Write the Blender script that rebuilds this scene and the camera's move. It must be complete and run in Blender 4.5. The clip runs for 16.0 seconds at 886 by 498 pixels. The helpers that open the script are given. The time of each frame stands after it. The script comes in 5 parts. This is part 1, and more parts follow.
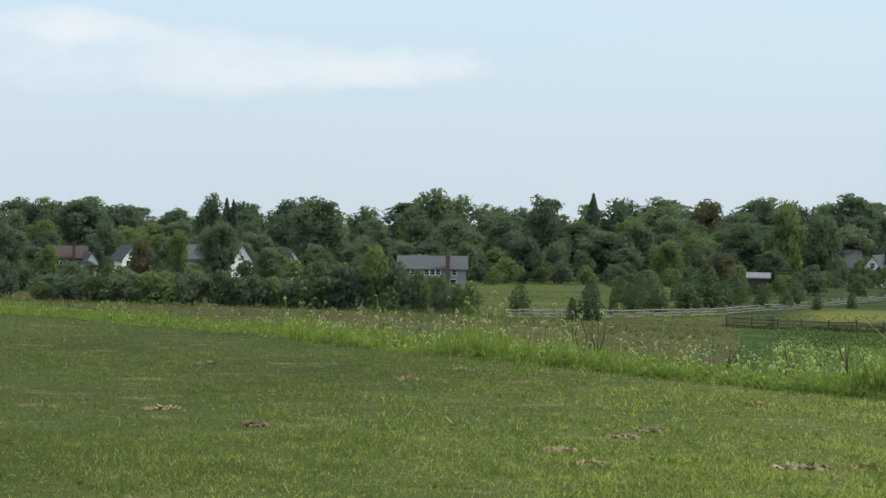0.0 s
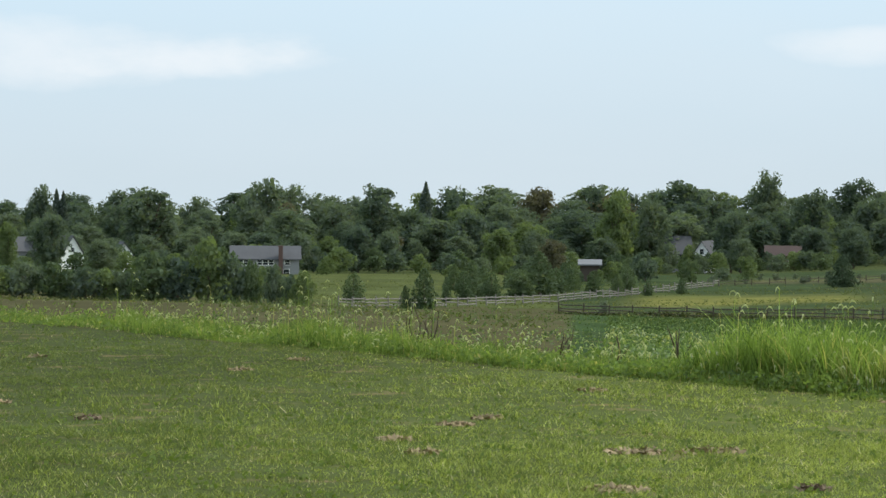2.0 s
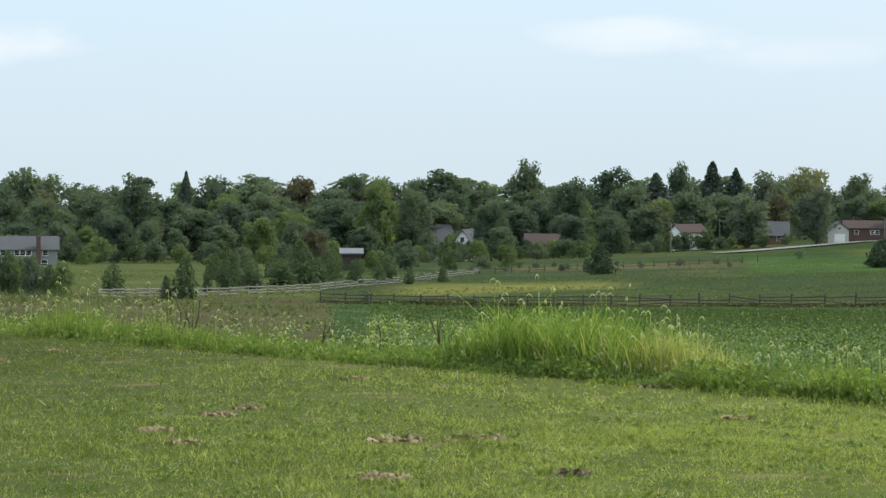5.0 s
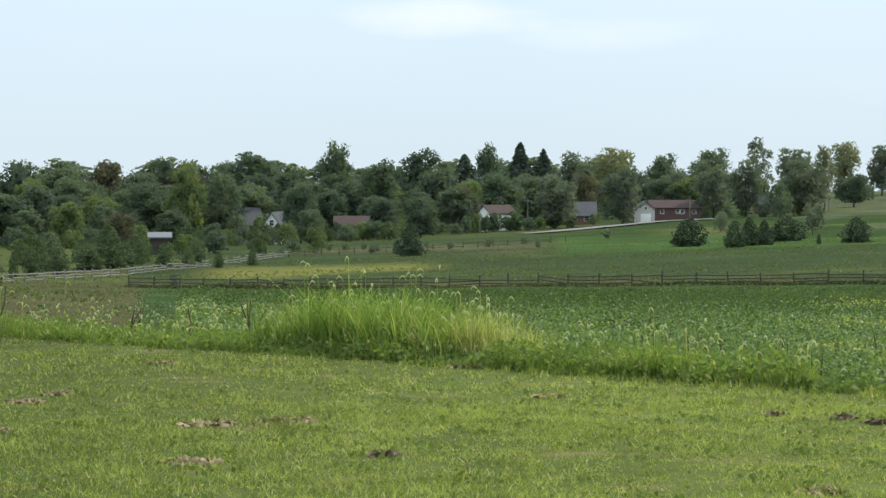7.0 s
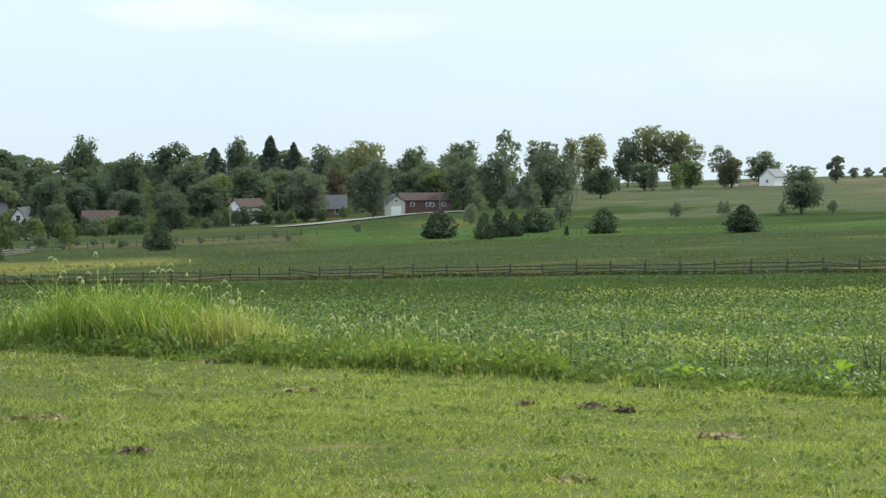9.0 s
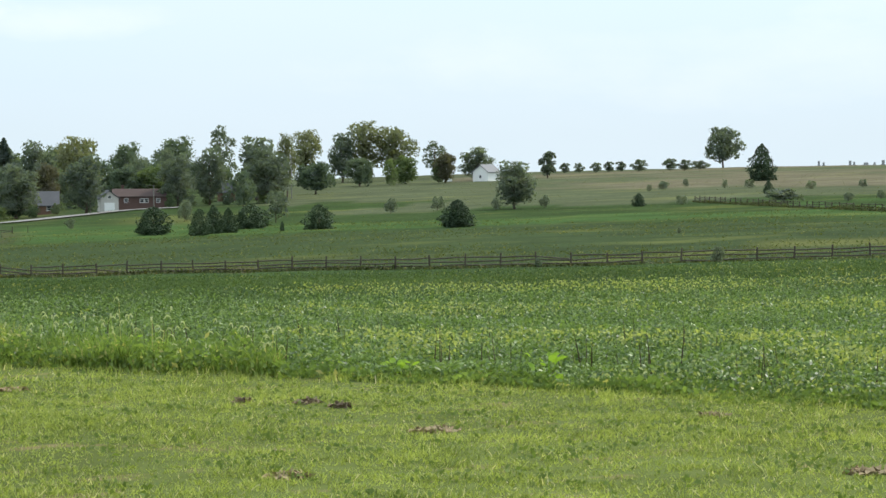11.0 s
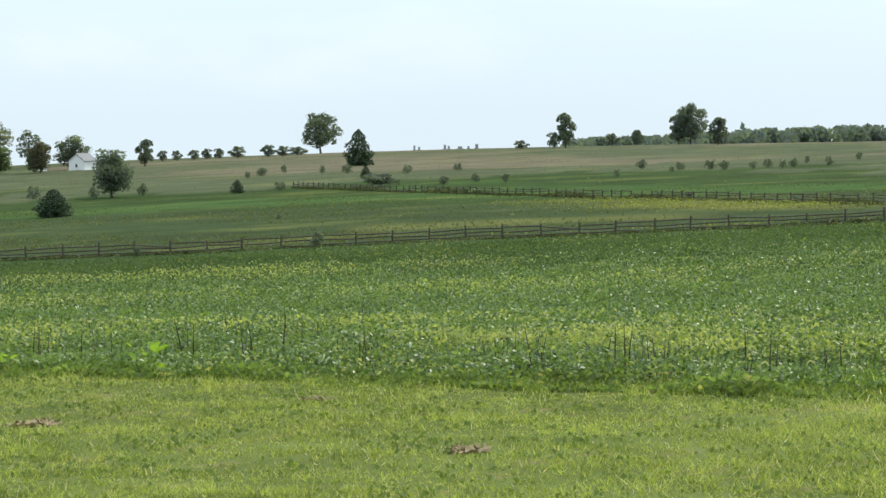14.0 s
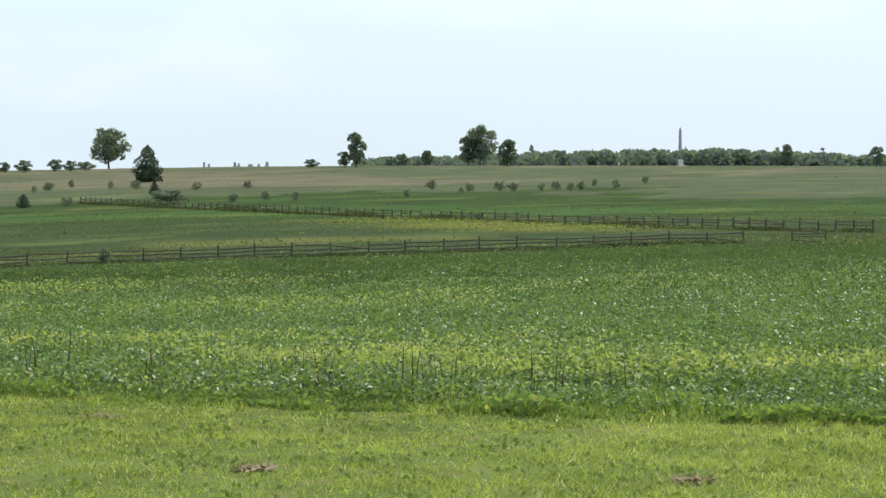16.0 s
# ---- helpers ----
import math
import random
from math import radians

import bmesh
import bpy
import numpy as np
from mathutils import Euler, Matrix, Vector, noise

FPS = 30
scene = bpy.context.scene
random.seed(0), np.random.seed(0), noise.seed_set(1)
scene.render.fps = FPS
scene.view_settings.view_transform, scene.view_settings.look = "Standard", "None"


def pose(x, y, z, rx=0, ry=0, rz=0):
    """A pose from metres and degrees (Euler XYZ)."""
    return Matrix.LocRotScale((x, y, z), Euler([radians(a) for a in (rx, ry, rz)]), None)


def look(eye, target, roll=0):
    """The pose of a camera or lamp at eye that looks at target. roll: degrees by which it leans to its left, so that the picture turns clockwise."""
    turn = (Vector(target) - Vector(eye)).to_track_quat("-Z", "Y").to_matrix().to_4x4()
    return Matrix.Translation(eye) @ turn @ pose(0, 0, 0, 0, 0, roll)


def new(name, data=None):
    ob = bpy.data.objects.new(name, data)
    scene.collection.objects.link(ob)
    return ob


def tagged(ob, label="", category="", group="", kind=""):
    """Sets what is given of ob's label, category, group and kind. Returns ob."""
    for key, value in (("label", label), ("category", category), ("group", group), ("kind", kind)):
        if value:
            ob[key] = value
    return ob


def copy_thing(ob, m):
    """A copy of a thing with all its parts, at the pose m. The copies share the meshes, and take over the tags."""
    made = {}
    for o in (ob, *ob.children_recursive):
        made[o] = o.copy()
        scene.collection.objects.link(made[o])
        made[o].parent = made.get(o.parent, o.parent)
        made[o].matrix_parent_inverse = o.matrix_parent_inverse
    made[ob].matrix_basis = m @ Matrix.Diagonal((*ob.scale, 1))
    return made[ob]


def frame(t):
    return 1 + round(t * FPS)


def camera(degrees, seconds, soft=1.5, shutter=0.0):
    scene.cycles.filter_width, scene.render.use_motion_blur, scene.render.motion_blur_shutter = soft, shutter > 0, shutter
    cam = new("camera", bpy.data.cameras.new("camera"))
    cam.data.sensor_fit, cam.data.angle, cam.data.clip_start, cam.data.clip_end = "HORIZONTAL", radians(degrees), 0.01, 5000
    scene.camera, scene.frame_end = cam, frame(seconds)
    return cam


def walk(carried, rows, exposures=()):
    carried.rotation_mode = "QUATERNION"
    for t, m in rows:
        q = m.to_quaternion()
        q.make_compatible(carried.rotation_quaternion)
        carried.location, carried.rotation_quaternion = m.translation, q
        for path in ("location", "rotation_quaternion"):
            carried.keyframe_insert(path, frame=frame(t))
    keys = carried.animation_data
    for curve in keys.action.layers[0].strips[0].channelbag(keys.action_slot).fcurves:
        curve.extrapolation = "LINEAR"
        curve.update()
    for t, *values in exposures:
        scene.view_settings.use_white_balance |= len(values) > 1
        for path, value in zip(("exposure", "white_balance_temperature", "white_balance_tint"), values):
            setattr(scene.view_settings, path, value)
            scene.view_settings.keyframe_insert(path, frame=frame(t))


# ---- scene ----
cam = camera(22.18, 16.0)
EYE = 1.7
# seconds, pitch, lean, yaw in degrees: the camera turns where it stands
TURNS = [
    (0.0, -1.700, -0.900, 0.027), (0.5, -1.712, -0.789, -0.969), (1.0, -1.743, -0.743, -2.031), (1.5, -1.834, -0.560, -3.211),
    (2.0, -1.924, -0.498, -4.217), (2.5, -1.998, -0.578, -5.283), (3.0, -2.050, -0.578, -6.470), (3.5, -2.027, -0.536, -7.329),
    (6.0, -2.354, -0.249, -12.553), (6.5, -2.457, -0.113, -13.770), (7.0, -2.586, -0.062, -15.106), (7.5, -2.658, -0.105, -16.230),
    (8.0, -2.677, 0.089, -17.888), (8.5, -2.714, 0.106, -19.785), (9.0, -2.761, 0.120, -21.426), (11.5, -2.903, 0.272, -30.667),
    (12.0, -2.909, 0.479, -32.564), (12.5, -2.874, 0.476, -33.865), (13.0, -3.005, 0.720, -35.718), (13.5, -3.198, 0.794, -37.496),
    (14.0, -3.291, 0.706, -38.803), (14.5, -3.095, 0.348, -40.235), (15.0, -2.994, -0.013, -41.857), (15.5, -2.892, -0.168, -43.135),
    (16.0, -2.828, -0.286, -44.096),
]
walk(cam, [(t, pose(0, 0, EYE, 90 + pitch, lean, yaw)) for t, pitch, lean, yaw in TURNS],
     exposures=[(0.0, -0.05), (1.5, -0.02), (3.5, 0.05), (7.0, 0.15), (9.0, 0.24), (12.5, 0.24), (16.0, 0.24)])

# ---- world and sun ----
SUN_BEARING, SUN_HEIGHT = 78.0, 46.0
world = bpy.data.worlds.new("hazy_sky")
scene.world = world
world.use_nodes = True


class Nodes:
    """Short hand for building a node tree."""

    def __init__(self, tree):
        self.tree = tree
        tree.nodes.clear()

    def add(self, kind, **settings):
        node = self.tree.nodes.new(kind)
        for key, value in settings.items():
            if key == "operation":
                node.operation = value
            elif key == "blend_type":
                node.blend_type = value
            elif key == "data_type":
                node.data_type = value
            elif key == "attribute_name":
                node.attribute_name = value
        return node

    def link(self, a, b):
        self.tree.links.new(a, b)

    def put(self, socket, value):
        if hasattr(value, "is_linked"):
            self.link(value, socket)
        else:
            socket.default_value = value

    def math(self, operation, a, b=0.0, clamp=False):
        node = self.add("ShaderNodeMath", operation=operation)
        node.use_clamp = clamp
        self.put(node.inputs[0], a)
        self.put(node.inputs[1], b)
        return node.outputs[0]

    def mix(self, factor, a, b, blend_type="MIX"):
        node = self.add("ShaderNodeMix", data_type="RGBA", blend_type=blend_type)
        self.put(node.inputs[0], factor)
        self.put(node.inputs[6], a)
        self.put(node.inputs[7], b)
        return node.outputs[2]

    def noise(self, vector, scale, detail=3.0, rough=0.55):
        node = self.add("ShaderNodeTexNoise")
        self.link(vector, node.inputs["Vector"])
        node.inputs["Scale"].default_value = scale
        node.inputs["Detail"].default_value = detail
        node.inputs["Roughness"].default_value = rough
        return node.outputs["Fac"]

    def ramp(self, value, low, high):
        node = self.add("ShaderNodeMapRange")
        self.link(value, node.inputs[0])
        node.inputs[1].default_value, node.inputs[2].default_value = low, high
        return node.outputs[0]

    def mapping(self, vector, scale=(1, 1, 1), turn=0.0, shift=(0, 0, 0)):
        node = self.add("ShaderNodeMapping")
        self.link(vector, node.inputs[0])
        node.inputs[1].default_value = shift
        node.inputs[2].default_value = (0, 0, radians(turn))
        node.inputs[3].default_value = scale
        return node.outputs[0]


n = Nodes(world.node_tree)
sky = n.add("ShaderNodeTexSky")
sky.sky_type, sky.sun_disc = "NISHITA", False
sky.sun_elevation, sky.sun_rotation = radians(SUN_HEIGHT), radians(SUN_BEARING)
sky.air_density, sky.dust_density, sky.ozone_density = 1.0, 3.5, 1.5
place = n.add("ShaderNodeTexCoord").outputs["Generated"]
# thin high veil with a few soft banks of cloud
split = n.add("ShaderNodeSeparateXYZ")
n.link(place, split.inputs[0])
bearing = n.math("ARCTAN2", split.outputs[0], split.outputs[1])
rise = split.outputs[2]
veil = n.ramp(n.noise(n.mapping(place, (1, 1, 4)), 3.0, 4.0), 0.3, 0.75)
high = n.ramp(rise, 0.0, 0.075)
air = n.mix(high, (7.0, 8.3, 9.15, 1), (7.0, 8.95, 10.4, 1))
air = n.mix(n.math("MULTIPLY", veil, 0.6), air, (7.7, 8.9, 9.8, 1))
air = n.mix(n.ramp(rise, 0.10, 0.6), air, (11.5, 13.4, 14.8, 1))
hazed = n.mix(0.88, sky.outputs[0], air)
ragged = n.math("MULTIPLY", n.math("SUBTRACT", n.noise(n.mapping(place, (1, 1, 2.4)), 16.0, 6.0, 0.55), 0.5), 3.6)


def cloud_bank(sky_colour, at, up, wide, deep, strength):
    across = n.math("DIVIDE", n.math("SUBTRACT", bearing, radians(at)), radians(wide))
    over = n.math("DIVIDE", n.math("SUBTRACT", rise, up), deep)
    reach = n.math("ADD", n.math("MULTIPLY", across, across), n.math("MULTIPLY", over, over))
    mask = n.ramp(n.math("ADD", n.math("SUBTRACT", 1.0, reach), ragged), 0.0, 1.3)
    return n.mix(n.math("MULTIPLY", mask, strength, True), sky_colour, (8.9, 9.4, 9.8, 1))


clouded = hazed
for bank in ((-7.0, 0.052, 8.0, 0.016, 0.6), (-1.5, 0.049, 3.6, 0.010, 0.7), (-10.0, 0.062, 3.0, 0.010, 0.7), (15.4, 0.057, 2.8, 0.009, 0.6), (19.0, 0.050, 3.0, 0.008, 0.35), (34.0, 0.030, 9.0, 0.018, 0.25), (47.0, 0.06, 10.0, 0.014, 0.3)):
    clouded = cloud_bank(clouded, *bank)
ground_split = n.add("ShaderNodeBackground")
n.link(clouded, ground_split.inputs[0])
ground_split.inputs[1].default_value = 0.1
n.link(ground_split.outputs[0], n.add("ShaderNodeOutputWorld").inputs[0])

lamp = bpy.data.lights.new("sun", "SUN")
lamp.energy, lamp.angle, lamp.color = 3.3, radians(2.5), (1.0, 0.95, 0.86)
sun = new("sun", lamp)
away = Vector((math.sin(radians(SUN_BEARING)) * math.cos(radians(SUN_HEIGHT)), math.cos(radians(SUN_BEARING)) * math.cos(radians(SUN_HEIGHT)), math.sin(radians(SUN_HEIGHT))))
sun.matrix_world = look(away * 100, (0, 0, 0))


# ---- materials ----
def material(name):
    m = bpy.data.materials.new(name)
    m.use_nodes = True
    return m, Nodes(m.node_tree)


def finish(n, colour, rough=0.8, bump=None, strength=0.3, metal=0.0, distance=0.02, gloss=0.3):
    shader = n.add("ShaderNodeBsdfPrincipled")
    n.put(shader.inputs["Base Color"], colour)
    n.put(shader.inputs["Roughness"], rough)
    shader.inputs["Metallic"].default_value = metal
    shader.inputs["Specular IOR Level"].default_value = gloss
    if bump is not None:
        node = n.add("ShaderNodeBump")
        node.inputs["Strength"].default_value = strength
        node.inputs["Distance"].default_value = distance
        n.link(bump, node.inputs["Height"])
        n.link(node.outputs[0], shader.inputs["Normal"])
    n.link(shader.outputs[0], n.add("ShaderNodeOutputMaterial").inputs[0])


def plain(name, colour, spread=0.25, scale=3.0, rough=0.75, metal=0.0):
    """Paint, wood, stone: one colour that varies at two scales, with a fine relief."""
    m, n = material(name)
    p = n.add("ShaderNodeTexCoord").outputs["Object"]
    broad, fine = n.noise(p, scale * 0.3, 3), n.noise(p, scale * 4, 4)
    both = n.math("ADD", n.math("MULTIPLY", broad, 0.6), n.math("MULTIPLY", fine, 0.4))
    chance = n.math("MULTIPLY", n.math("SUBTRACT", n.add("ShaderNodeObjectInfo").outputs["Random"], 0.5), 0.5 * spread)
    shade = n.math("ADD", n.math("MULTIPLY", n.math("SUBTRACT", both, 0.5), 2.2 * spread), n.math("ADD", chance, 1.0))
    c = n.mix(1.0, (*colour, 1), shade, "MULTIPLY")
    finish(n, c, rough, fine, 0.25, metal, 0.02, 0.5 if rough < 0.3 else 0.06)
    return m


def leafage(name, dark, light, dry=None, dry_share=0.0, glow=0.35, patch=0.0, gloss=0.08, scale=0.22, shares=(0.4, 0.3, 0.4), rough=0.6):
    """Leaves and blades: colour varies by piece, by plant and by place, and light shines through."""
    m, n = material(name)
    chance = n.add("ShaderNodeNewGeometry")
    island = chance.outputs["Random Per Island"]
    plant = n.add("ShaderNodeObjectInfo").outputs["Random"]
    broad = n.ramp(n.noise(chance.outputs["Position"], scale, 4), 0.32, 0.68)
    blend = n.math("ADD", n.math("MULTIPLY", island, shares[0]), n.math("ADD", n.math("MULTIPLY", plant, shares[1]), n.math("MULTIPLY", broad, shares[2])), True)
    c = n.mix(blend, (*dark, 1), (*light, 1))
    if dry:
        if patch:
            # yellowed bands that follow the drill rows
            rows = n.mapping(chance.outputs["Position"], (0.05, 0.13, 0.0), 44)
            some = n.ramp(n.math("FRACT", n.math("MULTIPLY", island, 37.0)), 0.42, 0.5)
            spots = n.ramp(n.math("ADD", n.noise(rows, 1.0, 4, 0.6), n.math("MULTIPLY", n.math("SUBTRACT", island, 0.5), 0.16)), 0.70 - 0.12 * patch, 0.78 - 0.12 * patch)
        else:
            spots = n.ramp(island, 1 - dry_share, 1 - dry_share + 0.02)
        if patch:
            spots = n.math("MULTIPLY", spots, some)
        c = n.mix(spots, c, (*dry, 1))
    skin = n.add("ShaderNodeBsdfPrincipled")
    n.put(skin.inputs["Base Color"], c)
    skin.inputs["Roughness"].default_value = rough
    skin.inputs["Specular IOR Level"].default_value = gloss
    thin = n.add("ShaderNodeBsdfTranslucent")
    n.put(thin.inputs[0], n.mix(1.0, c, (1.15, 1.2, 0.55, 1), "MULTIPLY"))
    both = n.add("ShaderNodeMixShader")
    both.inputs[0].default_value = glow
    n.link(skin.outputs[0], both.inputs[1])
    n.link(thin.outputs[0], both.inputs[2])
    n.link(both.outputs[0], n.add("ShaderNodeOutputMaterial").inputs[0])
    return m


# green leaves with the woods' bluish haze mixed into the colour
LEAF_HAZED = leafage("hazed_broad_leaves", (0.058, 0.088, 0.079), (0.148, 0.185, 0.137), glow=0.5, shares=(0.22, 0.6, 0.3))
# far woods: distance haze is put into this pale blue-grey leaf colour
LEAF_FAR_HAZED = leafage("haze_tinted_leaves", (0.115, 0.145, 0.15), (0.15, 0.185, 0.185), glow=0.5)
# greyer and paler than the leaves themselves: haze over the distance, as colour
LEAF_RIDGE_HAZED = leafage("hazed_ridge_leaves", (0.09, 0.115, 0.108), (0.175, 0.205, 0.17), glow=0.52, shares=(0.3, 0.4, 0.4))
SPRUCE = leafage("spruce_needles", (0.068, 0.095, 0.088), (0.125, 0.155, 0.132), glow=0.35)
LEAF_PALE = leafage("pale_leaves", (0.095, 0.135, 0.07), (0.175, 0.22, 0.11), glow=0.5)
# leaves turning yellow, also greyed and lightened in the colour for haze
LEAF_GOLD = leafage("turning_leaves", (0.125, 0.147, 0.112), (0.225, 0.23, 0.145), glow=0.52)
LEAF_RUST = leafage("rusty_leaves", (0.09, 0.092, 0.066), (0.15, 0.138, 0.10), glow=0.45)
NEEDLE = leafage("needles", (0.036, 0.06, 0.038), (0.08, 0.112, 0.06), glow=0.1)
PINE = leafage("young_pine_needles", (0.05, 0.08, 0.05), (0.13, 0.17, 0.09), glow=0.35, shares=(0.25, 0.5, 0.3))
BLADE = leafage("lawn_blades", (0.065, 0.098, 0.022), (0.43, 0.475, 0.145), (0.56, 0.50, 0.34), 0.05, 0.5, gloss=0.2, scale=1.3, shares=(0.65, 0.0, 0.4))
# the same lawn blades with cloud shade put into their colour
BLADE_SHADED = leafage("shaded_lawn_blades", (0.06, 0.085, 0.026), (0.20, 0.235, 0.088), (0.38, 0.34, 0.22), 0.04, 0.45, scale=1.3, shares=(0.65, 0.0, 0.4))
TALL = leafage("tall_blades", (0.06, 0.10, 0.026), (0.27, 0.36, 0.10), (0.42, 0.38, 0.17), 0.08, 0.55, scale=0.5, shares=(0.7, 0.0, 0.35))
CLUMP = leafage("bright_tall_blades", (0.045, 0.09, 0.02), (0.34, 0.455, 0.11), (0.50, 0.46, 0.18), 0.06, 0.4, scale=0.9, shares=(0.75, 0.0, 0.3))
# dark green tufts; shadow gaps of the lawn put into the leaf colour
SHADE_TUFT = leafage("lawn_clover", (0.07, 0.105, 0.03), (0.15, 0.20, 0.055), glow=0.4, scale=1.0)
TALL_DRY = leafage("yellowed_blades", (0.10, 0.14, 0.035), (0.50, 0.50, 0.19), glow=0.42, scale=0.9, shares=(0.75, 0.0, 0.3))
SEED = leafage("seed_heads", (0.30, 0.33, 0.18), (0.56, 0.57, 0.40), glow=0.5)
BEAN = leafage("bean_leaves", (0.028, 0.062, 0.018), (0.225, 0.315, 0.095), (0.46, 0.46, 0.17), 0, 0.38, patch=0.85, gloss=0.35, scale=0.6, shares=(0.75, 0.0, 0.25), rough=0.45)
BEAN_FAR = leafage("dull_bean_leaves", (0.030, 0.056, 0.021), (0.122, 0.172, 0.064), (0.30, 0.30, 0.10), 0, 0.35, patch=0.95, gloss=0.05, scale=0.08, shares=(0.4, 0.0, 0.6))
BEAN_DRY = leafage("yellowed_bean_leaves", (0.17, 0.22, 0.06), (0.45, 0.47, 0.17), glow=0.42, gloss=0.1, scale=0.7, shares=(0.7, 0.0, 0.3))
WEED = leafage("weed_leaves", (0.055, 0.095, 0.028), (0.24, 0.32, 0.10), (0.36, 0.34, 0.14), 0.05, 0.55, scale=0.8)
BIG_LEAF = leafage("broad_weed_leaves", (0.14, 0.26, 0.03), (0.30, 0.42, 0.08), glow=0.5)
YELLOW_WEED = leafage("yellow_weed_flowers", (0.15, 0.175, 0.05), (0.30, 0.31, 0.095), glow=0.4)
MEADOW = leafage("meadow_tufts", (0.075, 0.095, 0.034), (0.13, 0.145, 0.055), (0.25, 0.24, 0.08), 0.05, 0.35)
RANK = leafage("rank_weeds", (0.04, 0.052, 0.025), (0.10, 0.115, 0.05), (0.17, 0.15, 0.07), 0.1, 0.35)
STALK = plain("dead_stalk", (0.07, 0.053, 0.036))
BARK = plain("bark", (0.10, 0.08, 0.06), 0.4, 2)
RAIL_WOOD = plain("weathered_rail", (0.075, 0.064, 0.052), 0.5, 1.5)
RAIL_GREY = plain("silver_grey_rail", (0.19, 0.18, 0.16), 0.4, 1.5)
POST_WOOD = plain("dark_post", (0.075, 0.06, 0.05), 0.4, 1.5)
WHITE = plain("white_siding", (0.83, 0.83, 0.80), 0.06, 0.6, 0.6)
GREY_WALL = plain("grey_siding", (0.25, 0.255, 0.26), 0.1, 0.6, 0.7)
TAN_WALL = plain("tan_siding", (0.50, 0.48, 0.44), 0.1, 0.6, 0.7)
BROWN_WALL = plain("brown_boards", (0.16, 0.10, 0.07), 0.2, 0.8)
BRICK = plain("red_brick", (0.125, 0.080, 0.069), 0.3, 2.0, 0.85)
ROOF_GREY = plain("grey_shingle", (0.085, 0.087, 0.092), 0.3, 1.2, 0.85)
ROOF_RUST = plain("rusty_shingle", (0.078, 0.058, 0.053), 0.3, 1.2, 0.85)
ROOF_METAL = plain("pale_metal_roof", (0.16, 0.165, 0.17), 0.15, 0.5, 0.45)
PANE = plain("window_glass", (0.03, 0.035, 0.04), 0.1, 1.0, 0.12)
# granite seen against the sun: its shaded side is put into the colour
SHADED_STONE = plain("shaded_granite", (0.27, 0.28, 0.29), 0.15, 1.0, 0.85)
STONE = plain("pale_granite", (0.46, 0.44, 0.41), 0.15, 1.0, 0.8)
HAY = plain("dry_cuttings", (0.31, 0.24, 0.145), 0.4, 12.0, 0.95)
EARTH = plain("bare_earth", (0.20, 0.15, 0.105), 0.5, 12.0, 0.95)
GRAVEL = plain("gravel", (0.22, 0.215, 0.20), 0.3, 0.8, 0.95)

# ---- the lie of the land ----
# depth of the ground below the eye: columns by bearing, rows by distance
BEARINGS = (-12, 0, 10, 20, 30, 40, 55)
REACH = (0, 20, 100, 200, 300, 450, 600, 900, 1400, 5000)
DEPTHS = np.array((
    (1.7, 1.7, 1.7, 1.7, 1.7, 1.7, 1.7),
    (3.4, 3.4, 3.4, 3.4, 3.4, 3.4, 3.4),
    (5.8, 6.0, 7.0, 7.1, 6.9, 6.4, 5.3),
    (11.0, 12.1, 13.3, 12.45, 11.7, 10.5, 8.75),
    (14.7, 17.0, 17.0, 15.3, 13.5, 12.3, 10.9),
    (20.0, 20.8, 20.7, 17.5, 15.7, 13.3, 12.1),
    (25.0, 25.0, 25.5, 19.2, 16.0, 13.2, 11.7),
    (27.0, 27.0, 27.0, 21.6, 15.5, 11.9, 10.6),
    (30.0, 30.0, 30.0, 30.0, 28.0, 26.0, 24.0),
    (120.0, 120.0, 120.0, 105.0, 90.0, 72.0, 66.0)))
EDGE_NORMAL, EDGE_AWAY = np.radians(60.7), 29.5      # straight mown edge of the lawn


def beyond_lawn(x, y):
    """Metres past the mown edge; negative on the lawn."""
    return np.asarray(x) * np.sin(EDGE_NORMAL) + np.asarray(y) * np.cos(EDGE_NORMAL) - EDGE_AWAY


def glide(d, column):
    """Monotone cubic through one column of depths."""
    xs, ys = np.array(REACH, float), DEPTHS[:, column]
    step, slope = np.diff(xs), np.diff(ys) / np.diff(xs)
    tangent = np.empty(len(xs))
    tangent[0], tangent[-1] = slope[0], slope[-1]
    both = slope[:-1] * slope[1:]
    tangent[1:-1] = np.where(both > 0, 2 * both / np.where(both > 0, slope[:-1] + slope[1:], 1), 0)
    k = np.clip(np.searchsorted(xs, d) - 1, 0, len(step) - 1)
    s = np.clip((d - xs[k]) / step[k], 0, 1)
    return (ys[k] * (1 + 2 * s) * (1 - s) ** 2 + step[k] * tangent[k] * s * (1 - s) ** 2
            + ys[k + 1] * s * s * (3 - 2 * s) + step[k] * tangent[k + 1] * s * s * (s - 1))


